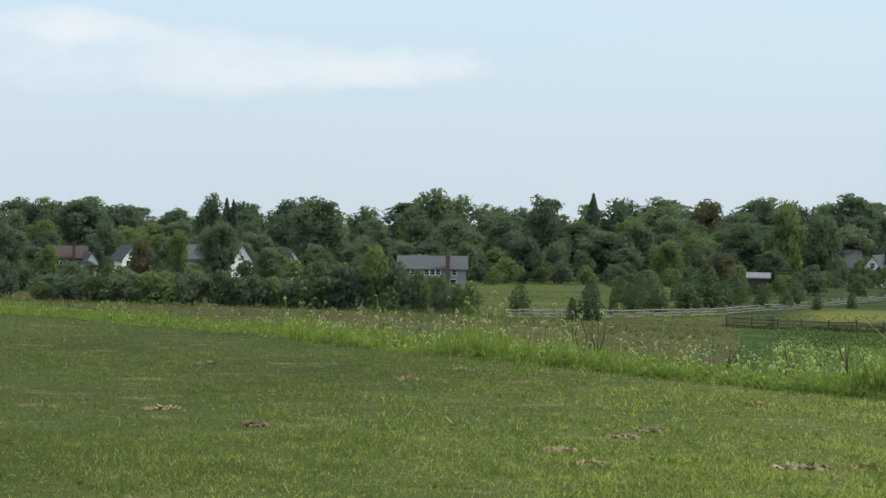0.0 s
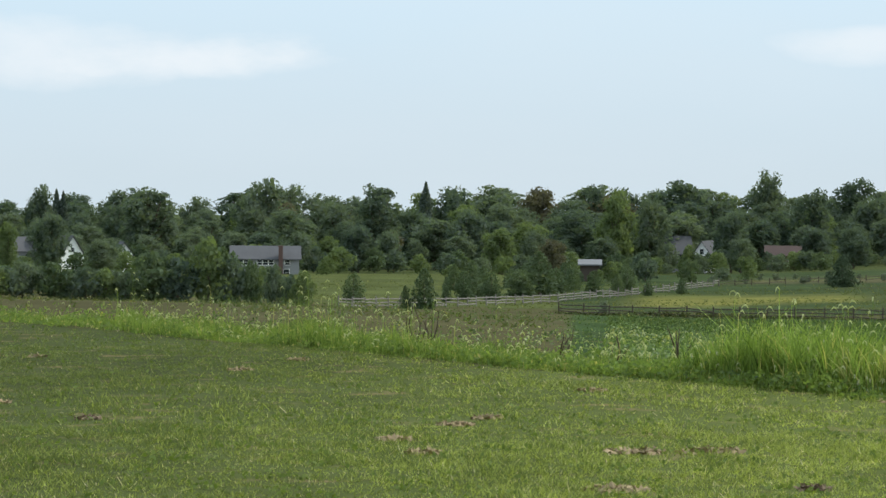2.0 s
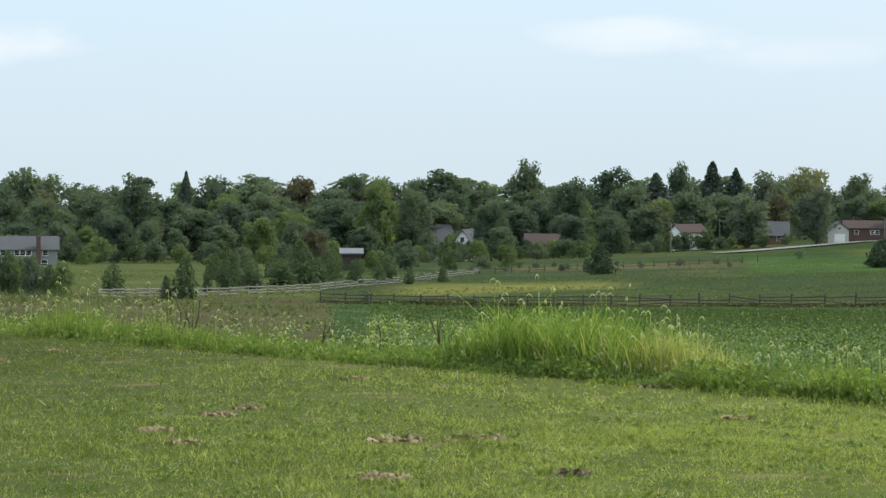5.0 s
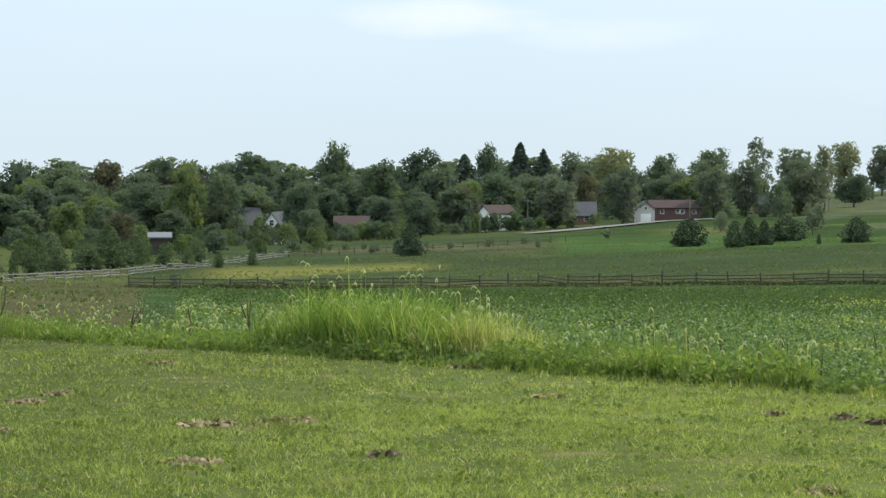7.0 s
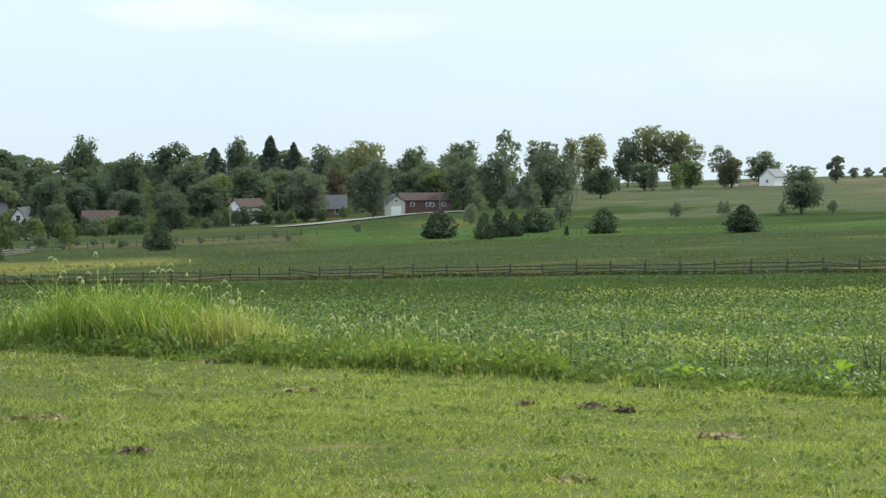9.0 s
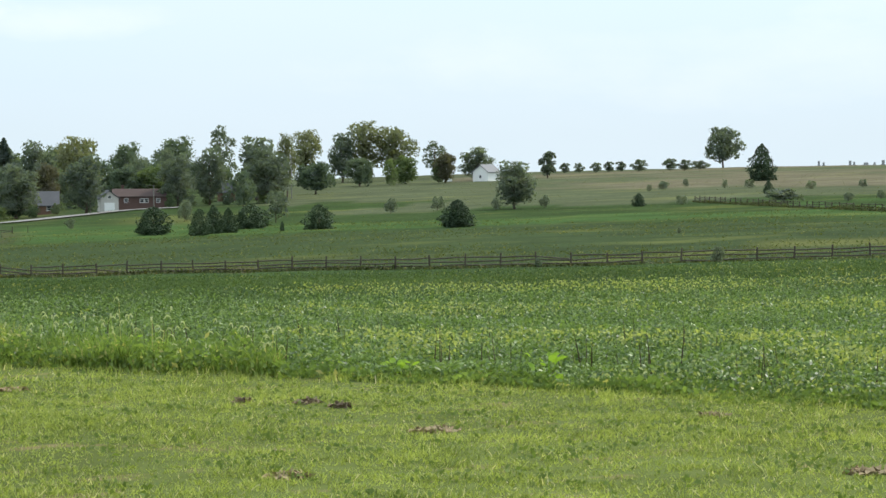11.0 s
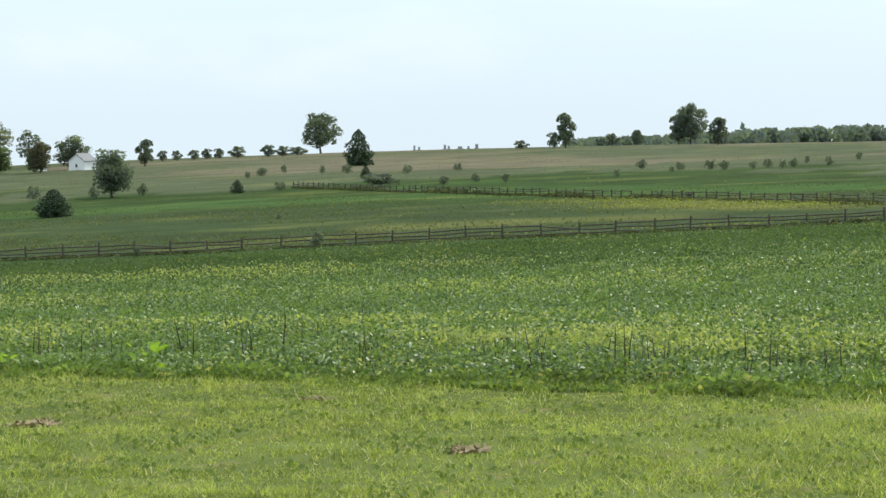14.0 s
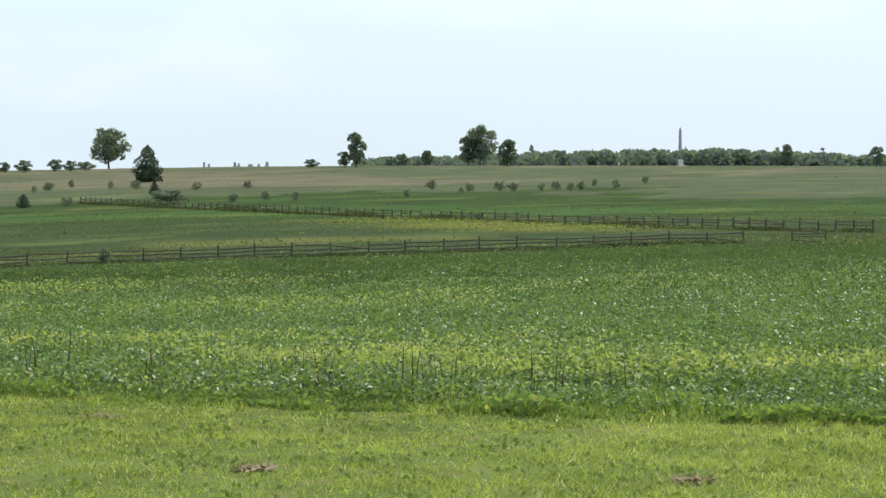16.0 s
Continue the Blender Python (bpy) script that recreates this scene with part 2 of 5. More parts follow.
def height(x, y):
    """The ground's z at a place."""
    x, y = np.asarray(x, float), np.asarray(y, float)
    d = np.hypot(x, y)
    bearing = np.degrees(np.arctan2(x, y))
    bearing = np.where(bearing < -158, bearing + 360, bearing)
    bearing = np.where(bearing > 55, 55 - (bearing - 55) * 67 / 147, bearing)
    columns = np.array([glide(d, i) for i in range(len(BEARINGS))])
    total = 0
    for off in (-3, -1, 1, 3):
        b = np.clip(bearing + off, -12, 55)
        k = np.clip(np.searchsorted(BEARINGS, b) - 1, 0, len(BEARINGS) - 2)
        low, high = np.array(BEARINGS)[k], np.array(BEARINGS)[k + 1]
        s = (b - low) / (high - low)
        total = total + np.take_along_axis(columns, k[None], 0)[0] * (1 - s) + np.take_along_axis(columns, (k + 1)[None], 0)[0] * s
    # the lawn is one even slope up to its edge, then runs into the field
    plane = np.where(d > 20, 2.8 + 0.03 * d, total / 4)
    lawn = np.clip(1 - beyond_lawn(x, y) / 25, 0, 1) ** 2 * np.clip((150 - d) / 40, 0, 1)
    lawn = lawn * (np.abs(bearing - 20) < 60)
    # gentle unevenness, finer close by
    swell = 0.05 * np.sin(0.11 * x + 1.3) * np.sin(0.09 * y + 0.4) + 0.03 * np.sin(0.23 * x - 0.31 * y)
    ripple = 0.012 * np.sin(1.9 * x + 0.7 * y) + 0.010 * np.sin(1.3 * y - 2.3 * x + 2.0)
    return EYE - (plane * lawn + total / 4 * (1 - lawn)) + (swell * np.clip(d / 80, 0, 1) + ripple) * np.clip(d / 10, 0, 1)


def spot(bearing, d):
    """Place on the ground at a bearing (degrees to the right of the first view) and distance."""
    x, y = d * math.sin(radians(bearing)), d * math.cos(radians(bearing))
    return x, y, float(height(x, y))


def mesh_object(name, verts, faces, mat, parent=None):
    data = bpy.data.meshes.new(name)
    data.from_pydata(verts, [], faces)
    data.materials.append(mat)
    ob = new(name, data)
    if parent is not None:
        ob.parent = parent
    return ob


def part(name, bm, mat, parent, label=""):
    """Links a bmesh as one mesh object under a thing or a part."""
    data = bpy.data.meshes.new(name)
    bm.to_mesh(data)
    bm.free()
    data.materials.append(mat)
    ob = new(name, data)
    ob.parent = parent
    return tagged(ob, label)


def thing(name, label, category, group="", kind=""):
    return tagged(new(name), label, category, group, kind)


def lit_share(x, y):
    """Share of the sunlit grass colour, growing across the slope; the rest paints shade."""
    return np.clip((np.asarray(x) - 0.25 * np.asarray(y) + 15) / 18, 0, 1)


FAR_FENCE = (spot(35.0, 492), spot(54.9, 250))


def before_far_fence(x, y):
    """Metres on the near side of the meadow fence, and the share of the way along it."""
    (ax, ay, _), (bx, by, _) = FAR_FENCE
    long = math.hypot(bx - ax, by - ay)
    ux, uy = (bx - ax) / long, (by - ay) / long
    return (np.asarray(x) - ax) * uy - (np.asarray(y) - ay) * ux, ((np.asarray(x) - ax) * ux + (np.asarray(y) - ay) * uy) / long


def yellow_strip(x, y):
    """How thick the yellow weeds stand in front of the meadow fence."""
    off, s = before_far_fence(x, y)
    return np.exp(-((off - 11) / 9.0) ** 2) * np.clip((s - 0.55) / 0.16, 0, 1) * np.clip((0.92 - s) / 0.1, 0, 1)


# ground cover by plan: base colour of each stretch of land
def cover_at(x, y):
    d, bearing = np.hypot(x, y), np.degrees(np.arctan2(x, y))
    past = beyond_lawn(x, y)
    along = d * np.cos(np.radians(bearing - 44))
    wander = np.array([noise.noise((u * 0.006, v * 0.012, 2.0)) + 0.5 * noise.noise((u * 0.03, v * 0.05, 5.0)) for u, v in zip(x, y)])
    true_d, d = d, d * (1 + 0.16 * wander * (d > 225))
    col = np.empty((len(x), 3))
    bright = lit_share(x, y)[:, None]
    col[:] = (1 - bright) * np.array((0.070, 0.088, 0.031)) + bright * np.array((0.142, 0.175, 0.050))                                    # mown lawn, darker where cloud shade is put into its colour
    col[past > 0] = (0.046, 0.08, 0.026)                            # bean field
    meadow = (past > 0) & ((along > 191) | (bearing < 7.5))
    col[meadow] = (0.050, 0.076, 0.029)
    col[meadow & (bearing < 7)] = (0.092, 0.112, 0.036)
    clover = meadow & (d > 330) & (d < 520) & (bearing > 17.5) & (bearing < 60)
    col[clover] = (0.044, 0.075, 0.022)
    col[meadow & (d > 355) & (d < 440) & (bearing > 18) & (bearing < 60)] = (0.058, 0.11, 0.03)
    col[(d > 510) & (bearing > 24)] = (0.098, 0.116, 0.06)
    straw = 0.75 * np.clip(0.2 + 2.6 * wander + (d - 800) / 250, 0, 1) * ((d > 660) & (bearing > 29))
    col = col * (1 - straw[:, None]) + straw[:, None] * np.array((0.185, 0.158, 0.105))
    col[(d > 500) & (bearing < 19)] = (0.07, 0.09, 0.032)
    for middle, reach, first, last, value in ((305, 26, 8.5, 15.5, d), (470, 30, 20.0, 24.0, d), (262, 14, 36.0, 46.0, d), (405, 22, 11.0, 18.5, d)):
        share = np.clip(1.3 - np.abs(value - middle) / reach + 1.6 * wander, 0, 1) * np.clip((bearing - first) / 1.2, 0, 1) * np.clip((last - bearing) / 1.5, 0, 1) * meadow
        col = col * (1 - 0.8 * share[:, None]) + 0.8 * share[:, None] * np.array((0.13, 0.115, 0.062) if middle == 405 else (0.235, 0.225, 0.058) if middle == 305 else (0.15, 0.158, 0.05))
    share = (yellow_strip(x, y) * np.clip(0.8 + 0.9 * wander, 0, 1) * 0.72)[:, None]
    col = col * (1 - share) + share * np.array((0.235, 0.225, 0.058))
    col[meadow & (along < 206) & (bearing < 24)] = (0.09, 0.086, 0.038)
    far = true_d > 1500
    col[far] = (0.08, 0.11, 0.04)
    return col


def build_ground():
    bearings = np.radians(np.concatenate([np.arange(-20, 62, 0.35), np.arange(62, 340, 4.0)]))
    rings = np.concatenate([[0.0], np.geomspace(1.0, 5000, 270)])
    a, r = np.meshgrid(bearings, rings[1:])
    x, y = (r * np.sin(a)).ravel(), (r * np.cos(a)).ravel()
    z = height(x, y)
    verts = [(0.0, 0.0, 0.0)] + list(zip(x.tolist(), y.tolist(), z.tolist()))
    k, rows = len(bearings), len(rings) - 1
    faces = [(0, 1 + (i + 1) % k, 1 + i) for i in range(k)]
    for j in range(rows - 1):
        b = 1 + j * k
        faces += [(b + i, b + (i + 1) % k, b + k + (i + 1) % k, b + k + i) for i in range(k)]
    m, n = material("land")
    p = n.add("ShaderNodeNewGeometry").outputs["Position"]
    base = n.add("ShaderNodeVertexColor")
    base.layer_name = "cover"
    fine, mid, broad = n.noise(p, 9.0, 4), n.noise(p, 0.9, 4), n.noise(n.mapping(p, (0.02, 0.07, 0), 44), 1.0, 5)
    streak = n.ramp(n.noise(n.mapping(p, (0.022, 0.05, 0), 44), 1.0, 6, 0.7), 0.54, 0.74)
    sum3 = n.math("ADD", n.math("MULTIPLY", fine, 0.5), n.math("ADD", n.math("MULTIPLY", mid, 0.5), broad))
    c = n.mix(1.0, base.outputs[0], n.ramp(sum3, 0.45, 1.55), "MULTIPLY")
    blotch = n.ramp(n.noise(p, 0.11, 5, 0.65), 0.25, 0.75)
    c = n.mix(1.0, c, n.math("ADD", n.math("MULTIPLY", blotch, 0.9), 0.55), "MULTIPLY")
    c = n.mix(0.3, c, n.mix(1.0, base.outputs[0], (1.1, 1.1, 1.1, 1), "MULTIPLY"))
    reach = n.add("ShaderNodeVectorMath")
    reach.operation = "LENGTH"
    n.link(p, reach.inputs[0])
    weedy = n.math("MULTIPLY", streak, n.ramp(reach.outputs["Value"], 60.0, 190.0))
    c = n.mix(n.math("MULTIPLY", weedy, 0.42), c, (0.22, 0.22, 0.055, 1))
    thatch = n.math("MULTIPLY", n.ramp(n.noise(n.mapping(p, (0.5, 1.1, 0), 60), 1.0, 5, 0.65), 0.56, 0.66), n.ramp(reach.outputs["Value"], 95.0, 80.0))
    c = n.mix(n.math("MULTIPLY", thatch, 0.7), c, (0.19, 0.145, 0.075, 1))
    finish(n, c, 1.0, n.math("ADD", fine, mid), 0.6, 0.0, 0.05, 0.02)
    ob = mesh_object("ground", verts, faces, m)
    layer = ob.data.color_attributes.new("cover", "FLOAT_COLOR", "POINT")
    colours = np.ones((len(verts), 4))
    colours[0, :3] = (0.130, 0.160, 0.047)
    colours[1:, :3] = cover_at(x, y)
    layer.data.foreach_set("color", colours.ravel())
    ob.data.polygons.foreach_set("use_smooth", np.ones(len(faces), bool))
    return tagged(ob, "rolling mown lawn, bean field and rough meadow rising to a ridge", "ground", "", "structure")


build_ground()


# ---- plants as many small pieces ----
def blades(centres, lengths, widths, rng, lean=0.5, bend=0.5, segments=2):
    """Narrow bent blades as verts and faces; each blade is an island."""
    count = len(centres)
    turn = rng.uniform(0, 2 * np.pi, count)
    side = np.stack([np.cos(turn), np.sin(turn), np.zeros(count)], 1)
    go = rng.uniform(0, 2 * np.pi, count)
    tip = np.stack([np.cos(go), np.sin(go), np.zeros(count)], 1) * (lengths * rng.uniform(0.1, 1, count) * lean)[:, None]
    levels = []
    for j in range(segments + 1):
        s = j / segments
        middle = centres + tip * (s ** (1 + bend)) + np.array([0, 0, 1.0]) * (lengths * (s - 0.25 * lean * s * s))[:, None]
        w = widths * (1 - 0.85 * s) * 0.5
        levels += [middle - side * w[:, None], middle + side * w[:, None]]
    pts = np.stack(levels, 1).reshape(-1, 3)
    step = 2 * (segments + 1)
    b = np.arange(count)[:, None] * step
    faces = np.concatenate([b + np.array([2 * j, 2 * j + 1, 2 * j + 3, 2 * j + 2]) for j in range(segments)], 0)
    return pts, faces


def cards(centres, sizes, rng, flat=0.0, long=1.3):
    """Small four-cornered leaves turned at random; flat pulls them level."""
    count = len(centres)
    up = rng.normal(size=(count, 3))
    up[:, 2] = np.abs(up[:, 2]) + flat
    up /= np.linalg.norm(up, axis=1)[:, None]
    other = rng.normal(size=(count, 3))
    u = np.cross(up, other)
    u /= np.linalg.norm(u, axis=1)[:, None]
    v = np.cross(up, u)
    s = sizes[:, None] * 0.5
    pts = np.stack([centres - u * s * long, centres - v * s + up * s * 0.25, centres + u * s * long, centres + v * s + up * s * 0.25], 1).reshape(-1, 3)
    return pts, np.arange(count)[:, None] * 4 + np.arange(4)


def quads(name, pts, faces, mat, parent=None):
    data = bpy.data.meshes.new(name)
    data.vertices.add(len(pts))
    data.vertices.foreach_set("co", np.ascontiguousarray(pts, np.float32).ravel())
    data.loops.add(faces.size)
    data.loops.foreach_set("vertex_index", np.ascontiguousarray(faces, np.int32).ravel())
    data.polygons.add(len(faces))
    data.polygons.foreach_set("loop_start", np.arange(len(faces), dtype=np.int32) * 4)
    data.update(calc_edges=True)
    data.materials.append(mat)
    ob = new(name, data)
    if parent is not None:
        ob.parent = parent
    return ob


def joined(pieces):
    pts, faces, base = [], [], 0
    for p, f in pieces:
        pts.append(p)
        faces.append(f + base)
        base += len(p)
    return np.concatenate(pts), np.concatenate(faces)


def tube_piece(a, b, ra, rb, sides=6):
    """A tapered limb as quads."""
    a, b = np.array(a, float), np.array(b, float)
    axis = (b - a) / max(np.linalg.norm(b - a), 1e-6)
    ref = np.array([1.0, 0, 0]) if abs(axis[0]) < 0.9 else np.array([0, 1.0, 0])
    u = np.cross(axis, ref)
    u /= np.linalg.norm(u)
    v = np.cross(axis, u)
    ang = np.arange(sides) * 2 * np.pi / sides
    ring = np.cos(ang)[:, None] * u + np.sin(ang)[:, None] * v
    pts = np.concatenate([a + ring * ra, b + ring * rb])
    i = np.arange(sides)
    return pts, np.stack([i, (i + 1) % sides, (i + 1) % sides + sides, i + sides], 1)


def broad_tree(seed, tall, wide, low, leaf, mat, puffs=38, leaves=3000, sparse=0.0, inner=22, lump=0.86, name="tree", label="", category="tree", group=""):
    """A tapered trunk with limbs, and a crown of leafy clumps with gaps between them."""
    rng = np.random.default_rng(seed)
    root = thing(name, label, category, group)
    centres, radii = [], []
    for i in range(puffs):
        s = (i + 0.5) / puffs
        z = low + (tall - low) * (0.12 + 0.80 * s)
        reach = 0.5 * wide * math.sqrt(max(0.35, 1 - (2 * (z - low) / (tall - low) - 0.92) ** 2)) * (0.72 if i % 3 else 0.25)
        a = 2.4 * i + rng.uniform(-0.6, 0.6)
        centres.append((reach * math.cos(a) * rng.uniform(0.7, 1.15), reach * math.sin(a) * rng.uniform(0.7, 1.15), z + rng.uniform(-0.05, 0.05) * tall))
        radii.append(wide * rng.uniform(0.17, 0.29) * lump * (1 - 0.25 * s))
    centres, radii = np.array(centres), np.array(radii)
    limbs = [tube_piece((0, 0, -0.4), (0.02 * tall, 0, low), 0.032 * tall, 0.022 * tall, 8), tube_piece((0.02 * tall, 0, low), (0, 0.01 * tall, tall * 0.8), 0.022 * tall, 0.005 * tall)]
    for c in centres[::2]:
        start = np.array([0.015 * tall, 0, low + (c[2] - low) * 0.4])
        limbs.append(tube_piece(start, c, 0.009 * tall, 0.003 * tall, 5))
    pts, faces = joined(limbs)
    quads("trunk", pts, faces, BARK, root)
    pick = rng.choice(puffs, leaves, p=radii ** 2 / (radii ** 2).sum())
    way = rng.normal(size=(leaves, 3))
    way /= np.linalg.norm(way, axis=1)[:, None]
    way[:, 2] = np.where(way[:, 2] < -0.6, -way[:, 2], way[:, 2])
    depth = rng.uniform(0.62 - 0.3 * sparse, 1.12, leaves) ** 0.6
    p = centres[pick] + way * (radii[pick] * depth)[:, None] * np.array([1, 1, 1.0])
    pieces = [cards(p, rng.uniform(0.5, 1.5, leaves) * leaf, rng, 0.0)]
    # stray sprays that break up the outline
    stray = leaves // 7
    pick = rng.integers(0, puffs, stray)
    way = rng.normal(size=(stray, 3))
    way /= np.linalg.norm(way, axis=1)[:, None]
    way[:, 2] = np.abs(way[:, 2]) * 0.8 + 0.1
    pieces.append(cards(centres[pick] + way * (radii[pick] * rng.uniform(1.0, 1.3, stray))[:, None], rng.uniform(0.4, 0.9, stray) * leaf, rng, 0.0, 1.8))
    if sparse < 0.5:
        for c, r in zip(centres, radii):
            # leafy inner mass of the clump: coarse facets, so no light shows straight through
            k = inner
            w = rng.normal(size=(k, 3))
            w /= np.linalg.norm(w, axis=1)[:, None]
            pieces.append(cards(c + w * r * rng.uniform(0.35, 0.72, (k, 1)), rng.uniform(0.35, 0.7, k) * r, rng, 0.0, 1.0))
    pts, faces = joined(pieces)
    quads("crown", pts, faces, mat, root)
    return root


def cone_tree(seed, tall, wide, mat, leaves=2000, leaf=0.26, power=0.8, shoulder=0.25, name="cedar", label="", category="tree", group=""):
    """A dense evergreen: short trunk and a pointed crown of upswept sprays in uneven tiers."""
    rng = np.random.default_rng(seed)
    root = thing(name, label, category, group)
    pts, faces = joined([tube_piece((0, 0, -0.3), (0, 0, tall * 0.9), 0.03 * tall, 0.004 * tall, 7)])
    quads("trunk", pts, faces, BARK, root)
    z = rng.uniform(0.02, 1.0, leaves) ** 1.15
    outline = 0.5 * wide * np.minimum((1 - z ** (2.4 - 1.4 * power)) ** power * 1.08, 0.7 + z / shoulder * 0.3)
    a = rng.uniform(0, 2 * np.pi, leaves)
    lobes = 1 + 0.20 * np.sin(3 * a + seed + 5 * z) + 0.17 * np.sin(7 * a - 9 * z + seed) + 0.15 * np.sin(23 * z + 2 * a)
    r = outline * lobes * rng.uniform(0.45, 1.08, leaves) ** 0.5
    p = np.stack([r * np.cos(a), r * np.sin(a), z * tall * (1 + 0.02 * np.sin(5 * a))], 1)
    pieces = [cards(p, rng.uniform(0.5, 1.4, leaves) * leaf * (1.15 - 0.5 * z), rng, 0.1, 1.5)]
    inner = 450
    z2 = rng.uniform(0.03, 0.9, inner)
    r2 = 0.5 * wide * np.minimum((1 - z2 ** (2.4 - 1.4 * power)) ** power * 1.08, 0.7 + z2 / shoulder * 0.3) * 0.5
    a2 = rng.uniform(0, 2 * np.pi, inner)
    pieces.append(cards(np.stack([r2 * np.cos(a2), r2 * np.sin(a2), z2 * tall], 1), rng.uniform(0.09, 0.17, inner) * wide * (1.1 - z2), rng, 0.0, 1.0))
    pts, faces = joined(pieces)
    quads("crown", pts, faces, mat, root)
    return root


class Stock:
    """A few grown specimens of a kind; the first planting uses the specimen, later ones are copies."""

    def __init__(self, specimens):
        self.kinds = [[ob, size, False] for ob, size in specimens]
        self.turn = 0

    def plant(self, bearing, d, tall, wide, rng, index=None, sink=0.15):
        i = self.turn % len(self.kinds) if index is None else index % len(self.kinds)
        self.turn += 1
        ob, (h, w), used = self.kinds[i]
        x, y, z = spot(bearing, d)
        place = pose(x, y, z - sink, 0, 0, rng.uniform(0, 360))
        size = Vector((wide / w, wide / w, (tall + sink) / h))
        if used:
            return copy_thing(ob, place @ Matrix.Diagonal((*(a / b for a, b in zip(size, ob.scale)), 1)))
        self.kinds[i][2] = True
        ob.matrix_basis = place @ Matrix.Diagonal((*size, 1))
        return ob


# ---- trees: bearing, distance, height, width ----
CEDARS = (
    (21.33, 376, 4.6, 5.2), (22.48, 362, 4.2, 3.4), (22.83, 370, 4.5, 3.3), (23.20, 373, 4.0, 3.7),
    (23.77, 395, 4.1, 6.1), (25.49, 377, 4.1, 4.9), (29.00, 366, 4.4, 5.5), (14.27, 370, 5.1, 4.8),
    (24.56, 372, 1.6, 0.7), (33.58, 470, 2.7, 2.6), (36.66, 690, 10.9, 7.9), (36.83, 547, 3.3, 2.7),
    (1.97, 295, 3.6, 2.7), (7.10, 345, 3.9, 3.1), (3.76, 245, 4.4, 2.7), (4.76, 306, 4.0, 2.0),
    (4.33, 297, 3.3, 1.2), (3.29, 245, 2.5, 1.2), (5.47, 308, 3.7, 2.6), (6.18, 326, 3.9, 3.9),
    (6.67, 330, 6.4, 5.0))
HEDGE = (
    (-11.01, 225, 3.6, 3.4), (-10.04, 225, 1.7, 2.5), (-9.41, 225, 2.4, 3.9), (-8.71, 225, 2.7, 4.5),
    (-7.94, 225, 3.1, 4.5), (-7.10, 225, 3.0, 5.1), (-6.32, 225, 3.5, 4.5), (-5.54, 225, 3.4, 4.5),
    (-4.76, 225, 3.1, 4.2), (-4.26, 225, 2.9, 3.4), (-3.76, 225, 2.7, 2.8), (-3.11, 225, 4.5, 5.1),
    (-2.47, 225, 4.2, 5.1), (-1.68, 225, 5.9, 4.8), (-1.18, 225, 4.3, 3.9), (-0.61, 225, 4.1, 2.2),
    (-0.03, 225, 3.8, 2.5), (0.68, 225, 3.2, 2.8))
RIDGE = (
    (35.70, 962, 16.3, 17.8), (41.89, 878, 14.1, 8.8), (41.60, 880, 6.1, 6.6), (45.04, 984, 16.9, 16.2),
    (45.73, 896, 11.2, 8.5), (43.68, 950, 6.2, 5.2), (43.08, 950, 5.0, 6.7), (52.75, 962, 9.5, 5.8),
    (54.96, 948, 7.9, 7.6), (44.73, 984, 13.3, 9.8), (43.72, 950, 6.1, 5.7), (31.29, 800, 9.9, 7.2),
    (33.59, 880, 4.6, 7.5), (34.37, 880, 4.7, 6.6), (34.73, 880, 4.1, 6.6), (31.72, 880, 4.1, 4.8),
    (32.08, 880, 3.9, 4.8), (32.51, 880, 3.9, 5.3), (32.83, 880, 4.1, 4.8), (33.13, 880, 4.0, 4.8),
    (40.78, 880, 3.3, 6.6), (35.12, 900, 3.4, 9.0))
STREET = (
    (26.58, 858, 23.1, 15.0), (27.36, 858, 20.6, 19.2), (26.08, 850, 17.7, 10.6), (25.16, 840, 20.6, 12.5),
    (24.69, 650, 18.7, 5.8), (28.42, 860, 14.0, 10.8), (29.48, 800, 11.1, 12.0), (23.01, 720, 21.5, 10.1),
    (23.94, 640, 16.8, 12.8), (24.16, 600, 14.5, 13.5), (22.73, 600, 14.3, 9.0), (21.94, 590, 13.4, 10.3),
    (21.65, 640, 14.7, 6.4), (20.94, 630, 12.7, 9.4), (19.50, 650, 20.2, 14.6), (19.65, 560, 14.1, 11.2),
    (18.43, 620, 17.9, 10.9), (17.93, 560, 12.9, 11.2), (30.46, 480, 9.6, 9.1), (25.63, 745, 8.0, 7.4),
    (27.29, 765, 8.0, 5.4), (26.72, 760, 8.0, 4.2), (28.53, 770, 7.0, 5.0), (23.58, 570, 8.3, 7.1))
POINTED = (
    (17.07, 700, 22.8, 6.3), (17.65, 700, 20.5, 5.6), (15.65, 680, 20.0, 6.8), (3.79, 650, 22.6, 3.9),
    (-5.48, 650, 19.7, 2.6), (-5.31, 650, 19.1, 2.6))
